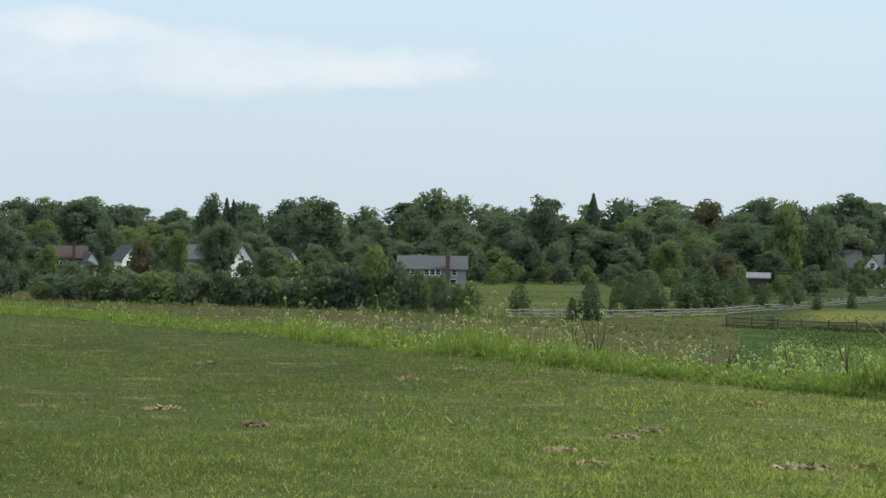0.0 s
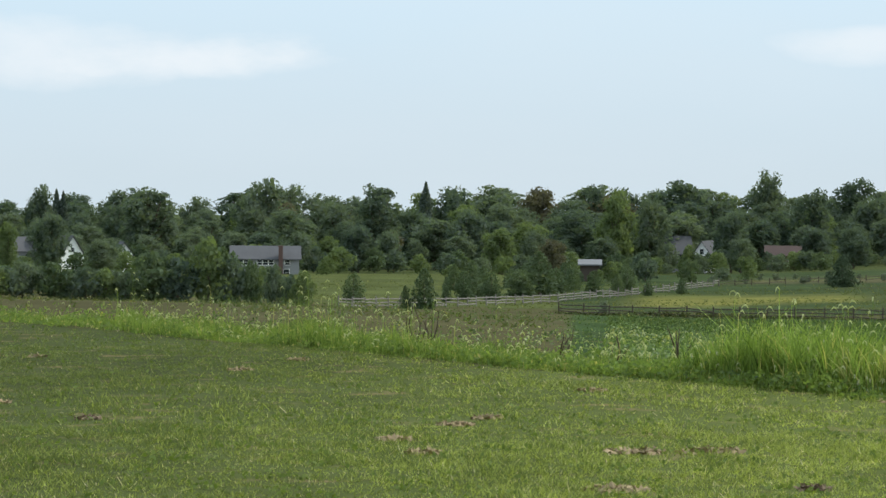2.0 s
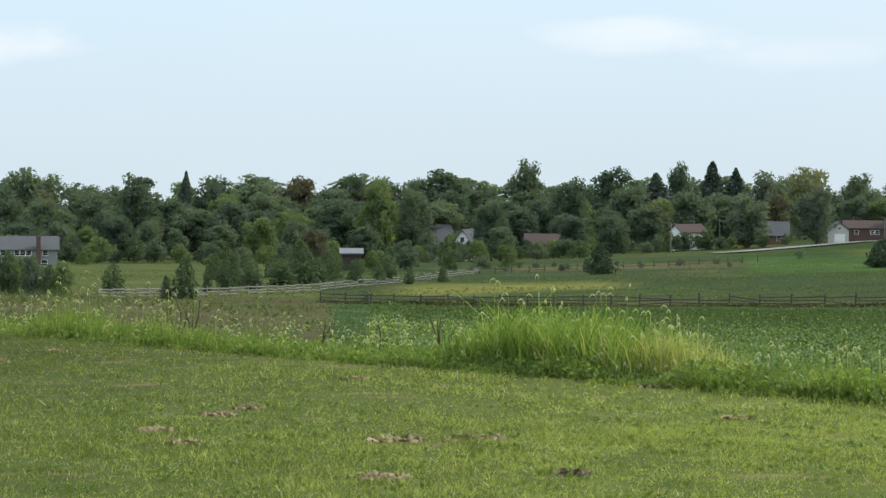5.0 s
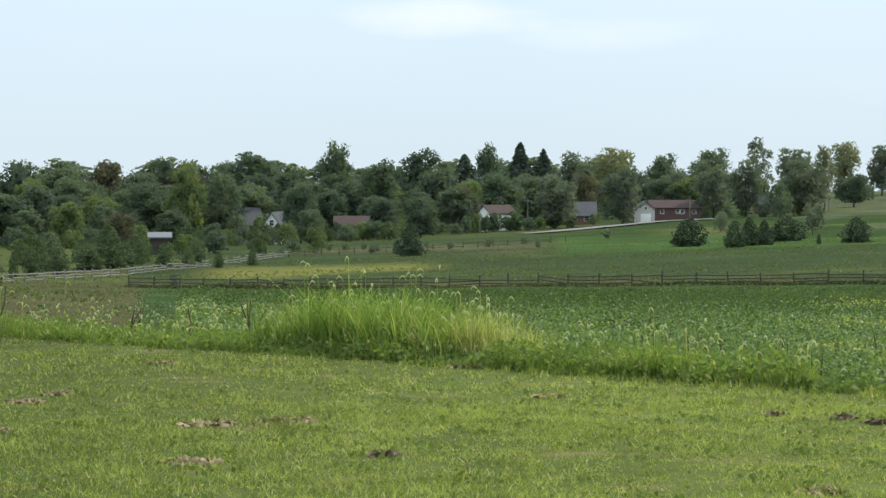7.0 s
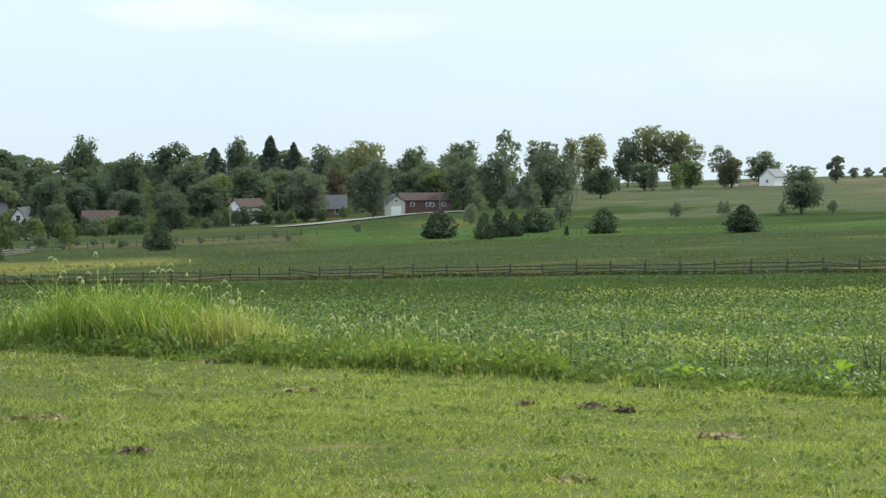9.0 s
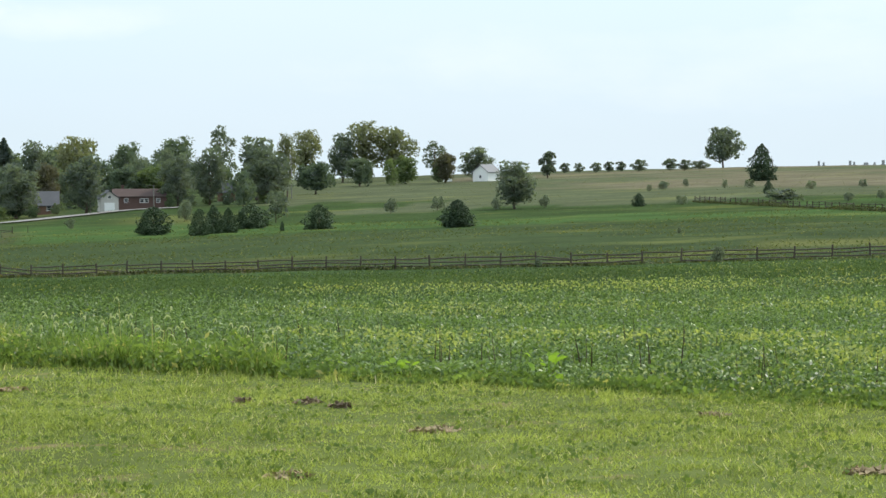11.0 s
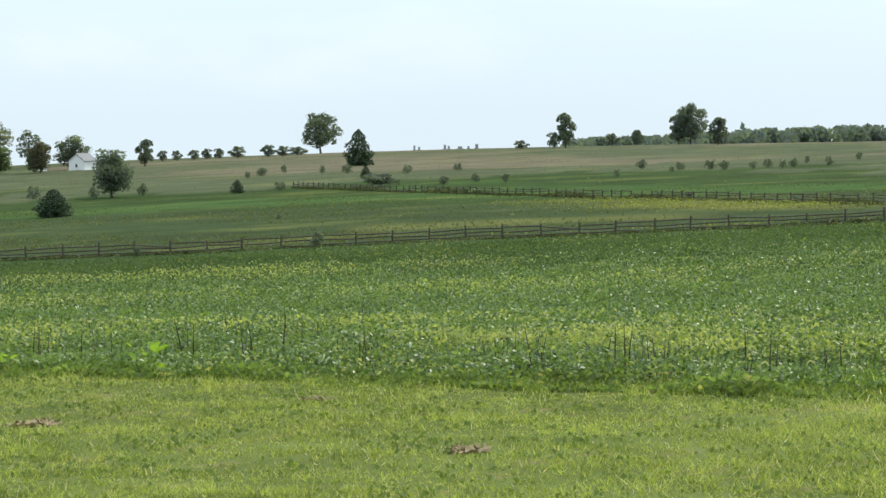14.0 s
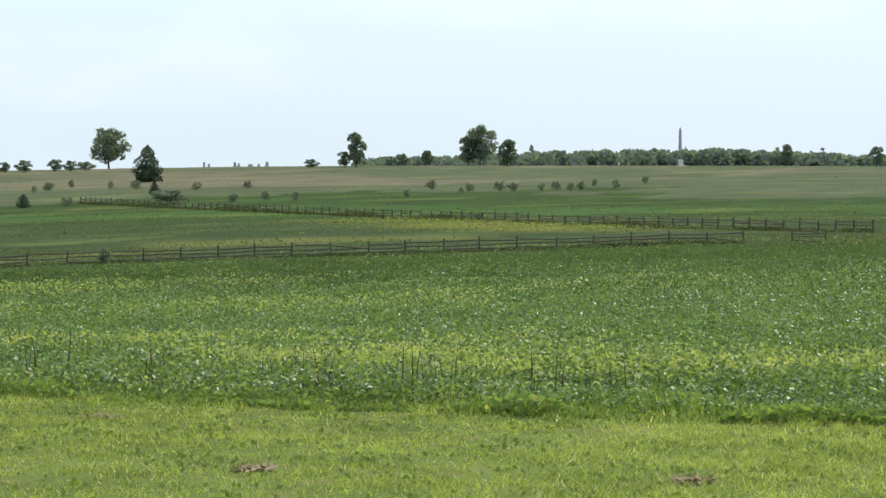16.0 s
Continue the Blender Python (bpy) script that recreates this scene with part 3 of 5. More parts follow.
BIGS = (
    (12.44, 700, 24.8, 13.0), (14.56, 690, 21.9, 15.5), (16.25, 690, 21.8, 8.6), (10.30, 650, 23.4, 17.9),
    (8.01, 700, 22.1, 8.8), (8.58, 540, 19.1, 10.8), (9.52, 545, 17.7, 9.5), (11.52, 535, 13.5, 9.4),
    (2.57, 560, 21.3, 12.6), (0.31, 560, 14.5, 14.0), (-0.40, 660, 22.2, 18.1), (13.50, 600, 19.3, 12.0),
    (14.99, 590, 16.3, 13.3), (-3.19, 560, 19.9, 15.4), (-5.62, 430, 11.4, 7.5), (-6.68, 420, 9.5, 4.2),
    (-7.60, 420, 7.8, 5.2), (-8.44, 500, 11.9, 7.5), (-9.14, 640, 19.4, 17.6), (-10.26, 660, 17.6, 9.9),
    (-9.91, 440, 6.4, 4.4), (15.55, 576, 11.5, 9.5), (18.7, 612, 12.5, 8.0), (7.0, 470, 7.5, 7.0), (-10.95, 400, 9.1, 6.0), (-5.90, 640, 20.0, 9.6), (-4.34, 440, 6.8, 6.6))
SHRUBS = (
    (37.23, 472, 2.6, 10.6), (35.57, 192, 1.2, 1.6), (31.06, 193, 0.8, 0.9), (8.33, 238, 1.4, 1.4),
    (38.80, 471, 1.6, 2.4), (40.36, 484, 1.6, 2.4), (39.62, 481, 1.9, 2.2), (19.26, 433, 1.9, 2.6),
    (28.49, 481, 2.9, 3.4), (22.15, 460, 4.1, 3.2), (34.23, 643, 1.6, 3.2), (35.73, 614, 2.3, 1.8),
    (36.37, 604, 2.3, 3.3), (34.77, 640, 2.1, 1.9), (38.83, 476, 1.7, 2.4), (40.37, 477, 1.8, 2.1),
    (34.65, 475, 1.8, 2.9), (43.19, 488, 1.8, 1.7), (44.76, 534, 2.0, 2.1), (45.55, 543, 2.2, 3.3),
    (46.98, 547, 2.0, 2.7), (47.93, 586, 1.8, 1.8), (48.48, 585, 1.7, 2.0), (49.21, 616, 2.0, 2.2))


rng = np.random.default_rng(11)
OAK = "broad-crowned green deciduous tree standing in the distant woods"
woods = Stock([
    (broad_tree(1, 18, 14, 1.2, 0.48, LEAF_HAZED, label=OAK, group="trees of the woods"), (18, 14)),
    (broad_tree(2, 20, 12, 1.5, 0.48, LEAF_HAZED, label=OAK, group="trees of the woods"), (20, 12)),
    (broad_tree(3, 17, 15, 1.0, 0.48, LEAF_HAZED, label=OAK, group="trees of the woods"), (17, 15)),
    (broad_tree(4, 21, 11, 2.0, 0.48, LEAF_HAZED, label=OAK, group="trees of the woods"), (21, 11)),
    (broad_tree(5, 16, 13, 1, 0.48, LEAF_PALE, label="paler yellow-green deciduous tree in the woods", group="trees of the woods"), (16, 13)),
    (broad_tree(6, 18, 12, 1.5, 0.48, LEAF_HAZED, label=OAK, group="trees of the woods"), (18, 12)),
    (broad_tree(7, 14, 12, 1, 0.48, LEAF_RUST, label="brownish rust-tinged deciduous tree in the woods", group="trees of the woods"), (14, 12)),
])
street = Stock([
    (broad_tree(21, 17, 12, 1.5, 0.5, LEAF_RIDGE_HAZED, inner=11, label="dark green shade tree near the houses", group="shade trees"), (17, 12)),
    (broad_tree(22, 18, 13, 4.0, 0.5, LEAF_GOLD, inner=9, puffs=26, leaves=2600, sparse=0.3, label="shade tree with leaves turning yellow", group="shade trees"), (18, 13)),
    (broad_tree(23, 15, 11, 1, 0.5, LEAF_RIDGE_HAZED, inner=11, label="dense round shade tree near the road", group="shade trees"), (15, 11)),
    (broad_tree(24, 18, 10, 4, 0.5, LEAF_RIDGE_HAZED, inner=11, puffs=16, leaves=1500, sparse=0.6, label="open airy tree with sky showing through its crown", group="shade trees"), (18, 10)),
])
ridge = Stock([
    (broad_tree(31, 16, 17, 2.5, 0.5, LEAF_RIDGE_HAZED, inner=11, puffs=52, leaves=4200, lump=0.62, sparse=0.2, label="wide lone deciduous tree on the ridge", group="ridge trees"), (16, 17)),
    (broad_tree(32, 14, 9, 1, 0.5, LEAF_RIDGE_HAZED, inner=11, puffs=26, lump=0.75, sparse=0.2, label="narrow dark tree standing alone on the ridge", group="ridge trees"), (14, 9)),
    (broad_tree(33, 6, 6.5, 0.6, 0.3, LEAF_RIDGE_HAZED, inner=11, puffs=22, leaves=2000, lump=0.62, sparse=0.3, label="low round tree on the skyline", group="ridge trees"), (6, 6.5)),
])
cedars = Stock([(cone_tree(40 + i, 4.4, 4.8 if i % 2 else 3.6, NEEDLE, 3000, 0.2, power=0.46 + 0.09 * i, label="dark dense red cedar growing wild in the meadow", group="meadow cedars"), (4.4, 4.8 if i % 2 else 3.6)) for i in range(4)])
spruces = Stock([(cone_tree(50 + i, 20, 7, SPRUCE, 3600, 0.7, 0.75, 0.12, "spruce", "tall pointed dark spruce rising above the woods", "tree", "spruces"), (20, 7)) for i in range(2)])
bushes = Stock([(broad_tree(60 + i, 3.4, 4.2, 0.2, 0.26, (LEAF_HAZED, LEAF_PALE, LEAF_HAZED, PINE)[i], puffs=16, leaves=900, inner=8, name="bush", label="dense dark green bush of the overgrown hedgerow", category="bush", group="hedgerow bushes"), (3.4, 4.2)) for i in range(4)])
scrub = Stock([(broad_tree(70 + i, 1.9, 2.4, 0.2, 0.15, LEAF_RIDGE_HAZED, puffs=12, leaves=640, inner=6, lump=0.8, sparse=0.55 if i else 0.0, name="shrub", label="small wild shrub in the rough meadow", category="shrub", group="meadow shrubs"), (1.9, 2.4)) for i in range(3)])

pines = Stock([(cone_tree(80 + i, 4, 2.8, PINE, 1500, 0.2, 0.42 + 0.08 * i, 0.2, "young_pine", "young light green pine scattered in the rough meadow", "tree", "young pines"), (4, 2.8)) for i in range(3)])
for i, row in enumerate(CEDARS):
    (cedars if i < 12 else pines).plant(*row, rng)
for row in HEDGE:
    bushes.plant(*row, rng)
for bearing, d, tall, wide in HEDGE:
    bushes.plant(bearing + rng.uniform(-0.5, 0.5), d + rng.uniform(12, 40), tall * rng.uniform(0.8, 1.05), wide * 1.2, rng)
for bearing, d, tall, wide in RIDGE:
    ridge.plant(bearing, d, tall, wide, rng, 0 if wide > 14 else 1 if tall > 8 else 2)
for i, (bearing, d, tall, wide) in enumerate(STREET):
    if i >= 19:
        bushes.plant(bearing, d, tall, wide, rng)
        continue
    street.plant(bearing, d, tall, wide, rng, 1 if i in (0, 1, 3, 4, 14) else 3 if i in (7, 5) else 0 if i % 2 else 2)
for bearing, d, tall, wide in POINTED:
    spruces.plant(bearing, d, tall, wide * 1.7, rng)
for i, row in enumerate(BIGS):
    woods.plant(*row, rng, 4 if i in (5, 15, 20) else 6 if i in (16, 21, 22, 23) else (0, 1, 2, 3, 5)[i % 5])
for i, (bearing, d, tall, wide) in enumerate(SHRUBS):
    scrub.plant(bearing, d, tall, wide, rng, 0 if i < 4 else 1 + i % 2)


# the woods: rows of trees behind one another, taller to the back
def grow_woods():
    rng = np.random.default_rng(5)
    for first, last, d, tall, step in ((-13.5, 15.5, 535, 11, 0.85), (-13.5, 17.5, 585, 15, 0.95), (-14, 18.5, 640, 18, 1.05), (-14, 20, 700, 20.5, 1.05), (-14, 22, 770, 23, 1.0),
                                       (15, 21.5, 625, 13.5, 0.9), (19, 25.5, 690, 15, 1.0), (21, 29, 770, 13, 1.3)):
        b = first
        while b < last:
            away = d + rng.uniform(-18, 18)
            h = tall * rng.uniform(0.78, 1.12)
            h *= 0.72 if b > 18 else 0.85 if b > 12 else 0.89 if b > 4 else 0.86 if b > -1 else 0.79
            if not (d < 560 and (9.7 < b < 11.3 or 12.3 < b < 13.3)):
                woods.plant(b, away, h, h * rng.uniform(0.75, 1.1), rng, (0, 1, 2, 3, 4, 5, 6, 4, 1, 2, 3, 5, 0, 1, 4, 3)[rng.integers(16)])
            b += step * rng.uniform(0.7, 1.3)


for row in ((24.4, 430, 5.6, 5.2), (27.3, 470, 3.0, 3.2), (22.1, 455, 4.0, 3.4), (30.0, 470, 2.6, 2.6), (31.2, 480, 2.6, 2.6)):
    scrub.plant(*row, rng, 1)


for row in ((34.6, 300, 0.6, 0.8), (45.0, 346, 0.8, 1.4)):
    scrub.plant(*row, rng, 0)


def underwood():
    """Bushes and saplings that close the foot of the woods and stand before the houses."""
    rng = np.random.default_rng(6)
    for first, last, d, tall, step in ((-13, 1.5, 455, 3.2, 0.55), (-13, 9.5, 508, 4.2, 0.5), (4.5, 12, 410, 3.2, 0.9), (8.5, 14, 520, 3.2, 0.42), (13.5, 18.4, 550, 3.4, 0.4), (18, 25, 600, 2.6, 0.7), (-13, 1, 300, 3.2, 0.9)):
        b = first
        while b < last:
            h = tall * rng.uniform(0.65, 1.35)
            if not (d == 455 and -1.4 < b < 1.1):
                bushes.plant(b, d + rng.uniform(-16, 16), h, h * rng.uniform(1.1, 1.6), rng)
            b += step * rng.uniform(0.6, 1.4)
    for bearing, d, h in ((9.95, 538, 6.5), (10.45, 530, 6.0), (11.2, 525, 5.0), (10.95, 530, 4.4), (10.7, 532, 4.2), (13.2, 556, 4.0), (16.2, 552, 3.6), (16.8, 553, 3.0), (16.35, 556, 3.4), (16.0, 556, 4.2), (15.7, 550, 4.0), (16.95, 556, 3.6), (12.4, 556, 4.4), (13.05, 556, 4.0), (12.75, 557, 3.8), (21.75, 584, 3.4), (-3.95, 486, 5.6), (-7.6, 476, 4.6), (-8.5, 470, 4.2), (18.3, 572, 3.2), (18.9, 574, 2.8), (8.2, 405, 2.2), (7.7, 408, 2.0), (8.0, 410, 1.8)):
        bushes.plant(bearing, d, h, h * 0.9, rng)
    for _ in range(16):
        h = rng.uniform(0.8, 1.8)
        scrub.plant(rng.uniform(11.0, 18.5), rng.uniform(385, 425), h, h * rng.uniform(1.0, 1.6), rng, rng.integers(3))
    for _ in range(18):
        h = rng.uniform(2.4, 4.6)
        pines.plant(rng.uniform(3.5, 11.0), rng.uniform(320, 400), h, h * rng.uniform(0.55, 0.8), rng)


grow_woods()
underwood()


# far woods beyond the ridge: countless trees, one mass of leaves
def far_woods():
    rng = np.random.default_rng(9)
    pieces = []
    for _ in range(300):
        bearing, d = rng.uniform(42, 60), rng.uniform(1500, 1750)
        x, y, z = spot(bearing, d)
        top = EYE - d * (0.0072 - 0.0024 * math.exp(-((bearing - 50.5) / 3.5) ** 2) + 0.0022 * max(0.0, (46.5 - bearing) / 4)) + rng.uniform(-2.5, 0.6)
        k = 90
        w = rng.normal(size=(k, 3))
        w /= np.linalg.norm(w, axis=1)[:, None]
        r = rng.uniform(5, 8)
        pieces.append(cards(np.array([x, y, top - r]) + w * r, rng.uniform(1.5, 3.5, k), rng))
        s = rng.uniform(0, 1, 60)[:, None]
        pieces.append(cards(np.array([x, y, z]) * (1 - s) + np.array([x, y, top - r]) * s + rng.normal(size=(60, 3)) * 3, rng.uniform(3, 6, 60), rng))
    pts, faces = joined(pieces)
    tagged(quads("far_woods", pts, faces, LEAF_FAR_HAZED), "dark woods beyond the ridge on the skyline, haze in their leaf colour", "woods", "", "stuff")


far_woods()


# ---- fences ----
def box(bm, size, at=(0, 0, 0), turn=None, bevel=0.0):
    made = bmesh.ops.create_cube(bm, size=1.0)["verts"]
    m = Matrix.Translation(at) @ (turn or Matrix()) @ Matrix.Diagonal((*size, 1))
    bmesh.ops.transform(bm, matrix=m, verts=made)
    return made


def fence_post_mesh(seed, tall, thick, mat):
    bm = bmesh.new()
    r = random.Random(seed)
    levels = []
    for z, w in ((-0.4, 1.0), (0.0, 1.05), (tall * 0.6, 0.95), (tall * 0.97, 0.9), (tall, 0.6)):
        levels.append([bm.verts.new((thick * 0.5 * w * math.cos(a) + r.uniform(-0.006, 0.006), thick * 0.5 * w * math.sin(a) + r.uniform(-0.006, 0.006), z)) for a in [math.pi / 3 * k for k in range(6)]])
    for a, b in zip(levels, levels[1:]):
        for k in range(6):
            bm.faces.new((a[k], a[(k + 1) % 6], b[(k + 1) % 6], b[k]))
    bm.faces.new(levels[-1])
    data = bpy.data.meshes.new("post")
    bm.to_mesh(data)
    bm.free()
    data.materials.append(mat)
    return data


def rail_mesh(seed, thick, mat):
    """A split rail of unit length along x, pointed at its ends and a little crooked."""
    bm = bmesh.new()
    r = random.Random(seed)
    levels = []
    for s, w in ((-0.03, 0.5), (0.06, 0.95), (0.5, 1.1), (0.94, 0.95), (1.03, 0.5)):
        dy, dz = r.uniform(-0.02, 0.02), r.uniform(-0.03, 0.03)
        levels.append([bm.verts.new((s, dy + thick * 0.5 * w * math.cos(a), dz + thick * 0.5 * w * math.sin(a))) for a in [math.pi / 2.5 * k for k in range(5)]])
    for a, b in zip(levels, levels[1:]):
        for k in range(5):
            bm.faces.new((a[k], a[(k + 1) % 5], b[(k + 1) % 5], b[k]))
    bm.faces.new(levels[0][::-1])
    bm.faces.new(levels[-1])
    data = bpy.data.meshes.new("rail")
    bm.to_mesh(data)
    bm.free()
    data.materials.append(mat)
    return data


def build_fence(a, b, bay, tall, heights, post_mat, rail_mat, label, seed, missing=0.0, thick=0.15, rail=0.1):
    """Posts and split rails along a straight line on the ground."""
    r = random.Random(seed)
    root = thing("fence", label, "fence", "field fences")
    posts = [fence_post_mesh(seed + i, tall, thick, post_mat) for i in range(3)]
    rails = [rail_mesh(seed + i, rail, rail_mat) for i in range(4)]
    a, b = Vector(a[:2]), Vector(b[:2])
    count = max(1, round((b - a).length / bay))
    root.location = (a.x, a.y, float(height(a.x, a.y)))
    feet = []
    for i in range(count + 1):
        p = a.lerp(b, i / count)
        feet.append(Vector((p.x + r.uniform(-0.12, 0.12), p.y + r.uniform(-0.12, 0.12), float(height(p.x, p.y)))) - root.location)
    for i, foot in enumerate(feet):
        ob = new("post", posts[i % 3])
        ob.parent = root
        ob.matrix_basis = pose(*foot, r.uniform(-2.5, 2.5), r.uniform(-2.5, 2.5), r.uniform(0, 360)) @ Matrix.Diagonal((1, 1, r.uniform(0.92, 1.1), 1))
    for i in range(count):
        p, q = feet[i], feet[i + 1]
        for h in heights:
            if r.random() < missing:
                continue
            lift_a, lift_b = h + r.uniform(-0.07, 0.07), h + r.uniform(-0.07, 0.07)
            if r.random() < 0.07:
                lift_b = max(0.08, lift_b - 0.3)
            s, e = p + Vector((0, 0, lift_a)), q + Vector((0, 0, lift_b))
            way = e - s
            ob = new("rail", rails[r.randrange(4)])
            ob.parent = root
            ob.matrix_basis = Matrix.Translation(s) @ way.to_track_quat("X", "Z").to_matrix().to_4x4() @ Matrix.Diagonal((way.length, 1, 1, 1))
    return root


def fence_line(bearing):
    return spot(bearing, 191 / math.cos(radians(bearing - 44)))


build_fence(fence_line(7.2), fence_line(51.7), 3.2, 1.22, (0.28, 0.58, 0.92), POST_WOOD, RAIL_WOOD, "weathered brown post-and-rail fence across the bean field", 3, 0.04, 0.16, 0.118)
build_fence(*FAR_FENCE, 3.3, 1.4, (0.4, 0.8, 1.15), POST_WOOD, RAIL_WOOD, "dark post-and-rail fence running up the meadow", 5, 0.16, 0.23, 0.125)
build_fence(fence_line(52.9), fence_line(53.7), 2.9, 1.1, (0.25, 0.55, 0.85), POST_WOOD, RAIL_WOOD, "short end section of brown rail fence by the field gap", 11, 0.0, 0.16, 0.1)
build_fence(spot(1.6, 235), spot(11.2, 384), 3.4, 1.25, (0.3, 0.62, 0.98), RAIL_GREY, RAIL_GREY, "silver-grey split-rail fence along the overgrown meadow", 7, 0.08, 0.2, 0.15)
build_fence(spot(11.2, 384), spot(18.2, 420), 3.4, 1.2, (0.35, 0.8), POST_WOOD, RAIL_WOOD, "old brown rail fence half hidden in weeds", 9, 0.25, 0.16, 0.1)


# ---- houses ----
def gable_body(bm, w, l, eaves, top, base=-1.5):
    """Walls with gables at both ends: w across x, l along y."""
    v = [bm.verts.new(p) for p in ((-w / 2, -l / 2, base), (w / 2, -l / 2, base), (w / 2, l / 2, base), (-w / 2, l / 2, base),
                                   (-w / 2, -l / 2, eaves), (w / 2, -l / 2, eaves), (w / 2, l / 2, eaves), (-w / 2, l / 2, eaves), (0, -l / 2, top), (0, l / 2, top))]
    for f in ((0, 1, 5, 8, 4), (2, 3, 7, 9, 6), (1, 2, 6, 5), (3, 0, 4, 7), (3, 2, 1, 0), (4, 8, 9, 7), (5, 6, 9, 8)):
        bm.faces.new([v[i] for i in f])


def gable_roof(bm, w, l, eaves, top, over=0.45, thick=0.22):
    slope = (top - eaves) / (w / 2)
    for side in (-1, 1):
        x = side * (w / 2 + over)
        low, high = eaves - over * slope + 0.03, top + 0.03
        pts = []
        for y in (-l / 2 - over, l / 2 + over):
            pts += [bm.verts.new(p) for p in ((x, y, low), (0, y, high), (0, y, high + thick), (x, y, low + thick))]
        for f in ((0, 1, 2, 3), (7, 6, 5, 4), (0, 4, 5, 1), (1, 5, 6, 2), (2, 6, 7, 3), (3, 7, 4, 0)):
            bm.faces.new([pts[i] for i in f])
    bmesh.ops.recalc_face_normals(bm, faces=bm.faces)


def add_window(root, x, y, z, w, h, facing, frame_mat=None):
    """A framed window proud of a wall; facing is '-y', '+x' or '-x'."""
    turn = {"-y": 0, "+x": 90, "-x": -90}[facing]
    bm = bmesh.new()
    t = 0.09
    box(bm, (w + 2 * t, 0.08, t), (0, -0.03, h / 2 + t / 2))
    box(bm, (w + 2 * t, 0.12, t), (0, -0.05, -h / 2 - t / 2))
    box(bm, (t, 0.08, h), (-w / 2 - t / 2, -0.03, 0))
    box(bm, (t, 0.08, h), (w / 2 + t / 2, -0.03, 0))
    box(bm, (w, 0.05, 0.05), (0, -0.02, 0))
    window = part("window", bm, frame_mat or WHITE, root, "white-framed window")
    window.matrix_basis = pose(x, y, z, 0, 0, turn)
    bm = bmesh.new()
    box(bm, (w, 0.03, h), (0, -0.005, 0))
    part("pane", bm, PANE, window, "dark glass pane")
    return window


def house(label, bearing, d, turn, w, l, eaves, top, wall, roof, windows=(), chimney=None, category="house", name="house", group="houses of the village"):
    """turn 0 shows a gable end to the viewer, 90 the long side."""
    root = thing(name, label, category, group)
    x, y, z = spot(bearing, d)
    root.matrix_basis = pose(x, y, z, 0, 0, turn - bearing)
    bm = bmesh.new()
    gable_body(bm, w, l, eaves, top)
    part("wall", bm, wall, root)
    bm = bmesh.new()
    gable_roof(bm, w, l, eaves, top)
    part("roof", bm, roof, root, "shingled gable roof")
    for wx, wz, ww, wh, facing in windows:
        if facing == "-y":
            add_window(root, wx, -l / 2, wz, ww, wh, facing)
        else:
            s = 1 if facing == "+x" else -1
            add_window(root, s * w / 2, wx, wz, ww, wh, facing)
    if chimney:
        cx, cy, cw, ch = chimney
        bm = bmesh.new()
        box(bm, (cw, cw * 0.7, ch + 1.5), (cx, cy, ch / 2 - 0.75))
        box(bm, (cw + 0.16, cw * 0.7 + 0.16, 0.22), (cx, cy, ch + 0.1))
        part("chimney", bm, BRICK, root, "red brick chimney")
    return root


LONG = [(i, 2.55, 1.0, 1.0, "+x") for i in (-5.2, -4.0, -1.2, 0.0, 1.2, 4.6)]
house("grey two-storey house with grey shingle roof and red brick chimney", -0.26, 480, -90, 8.5, 14.2, 3.3, 5.7, GREY_WALL, ROOF_GREY,
      LONG + [(i, 0.4, 1.2, 1.4, "+x") for i in (-5, -2.5, 0, 4.4)], (4.35, 3.2, 1.3, 5.9))
house("red brick house with white gable and white porch", -9.35, 478, -90, 7.5, 6.2, 4.2, 6.4, BRICK, ROOF_RUST, [(i, 2.8, 1.0, 1.3, "+x") for i in (-1.8, 1.6)], (3.9, 0.6, 0.9, 7.2))
house("white gabled wing of the brick house", -8.92, 474, 20, 2.8, 4, 3.2, 5.2, WHITE, ROOF_GREY, [(0, 2.2, 0.9, 1.2, "-y")])
house("white gabled house half hidden by trees", -7.95, 490, 26, 4.8, 5, 4.2, 7.0, WHITE, ROOF_GREY, [(-1, 3.2, 0.9, 1.3, "-y"), (1, 3.2, 0.9, 1.3, "-y")])
house("grey house with pale roof among the trees", -6.3, 520, -70, 7, 6, 4.6, 7.4, GREY_WALL, ROOF_GREY, [(0, 3.2, 1, 1.3, "+x")])
house("bright white house with steep gable among the trees", -5.2, 482, 24, 5.0, 5, 3.8, 7.6, WHITE, ROOF_GREY, [(-0.9, 2.4, 0.9, 1.2, "-y"), (0.9, 2.4, 0.9, 1.2, "-y"), (0, 4.8, 0.8, 0.9, "-y")])
house("small white house glimpsed through trees", -3.85, 500, 8, 3.6, 6, 4.0, 6.4, WHITE, ROOF_GREY, [(0, 2.6, 0.9, 1.2, "-y")])
# solid dark walls are put in for the shade inside the open front
house("low open shed with pale metal roof", 7.96, 420, -90, 4.0, 3.6, 3.2, 3.9, POST_WOOD, ROOF_METAL, [], None, "shed", "shed", "")
house("grey-roofed house among tall trees", 10.15, 565, -80, 9, 6.0, 4.8, 8.8, GREY_WALL, ROOF_GREY, [(0, 4, 1.0, 1.3, "+x"), (-1.8, 4, 1.0, 1.3, "+x")])
house("white gabled house with dark grey roof", 10.9, 545, -18, 4.6, 8, 4.4, 7.5, WHITE, ROOF_GREY, [(0, 5.2, 1.0, 1.2, "-y"), (-1, 2.4, 0.9, 1.2, "-y"), (1, 2.4, 0.9, 1.2, "-y")])
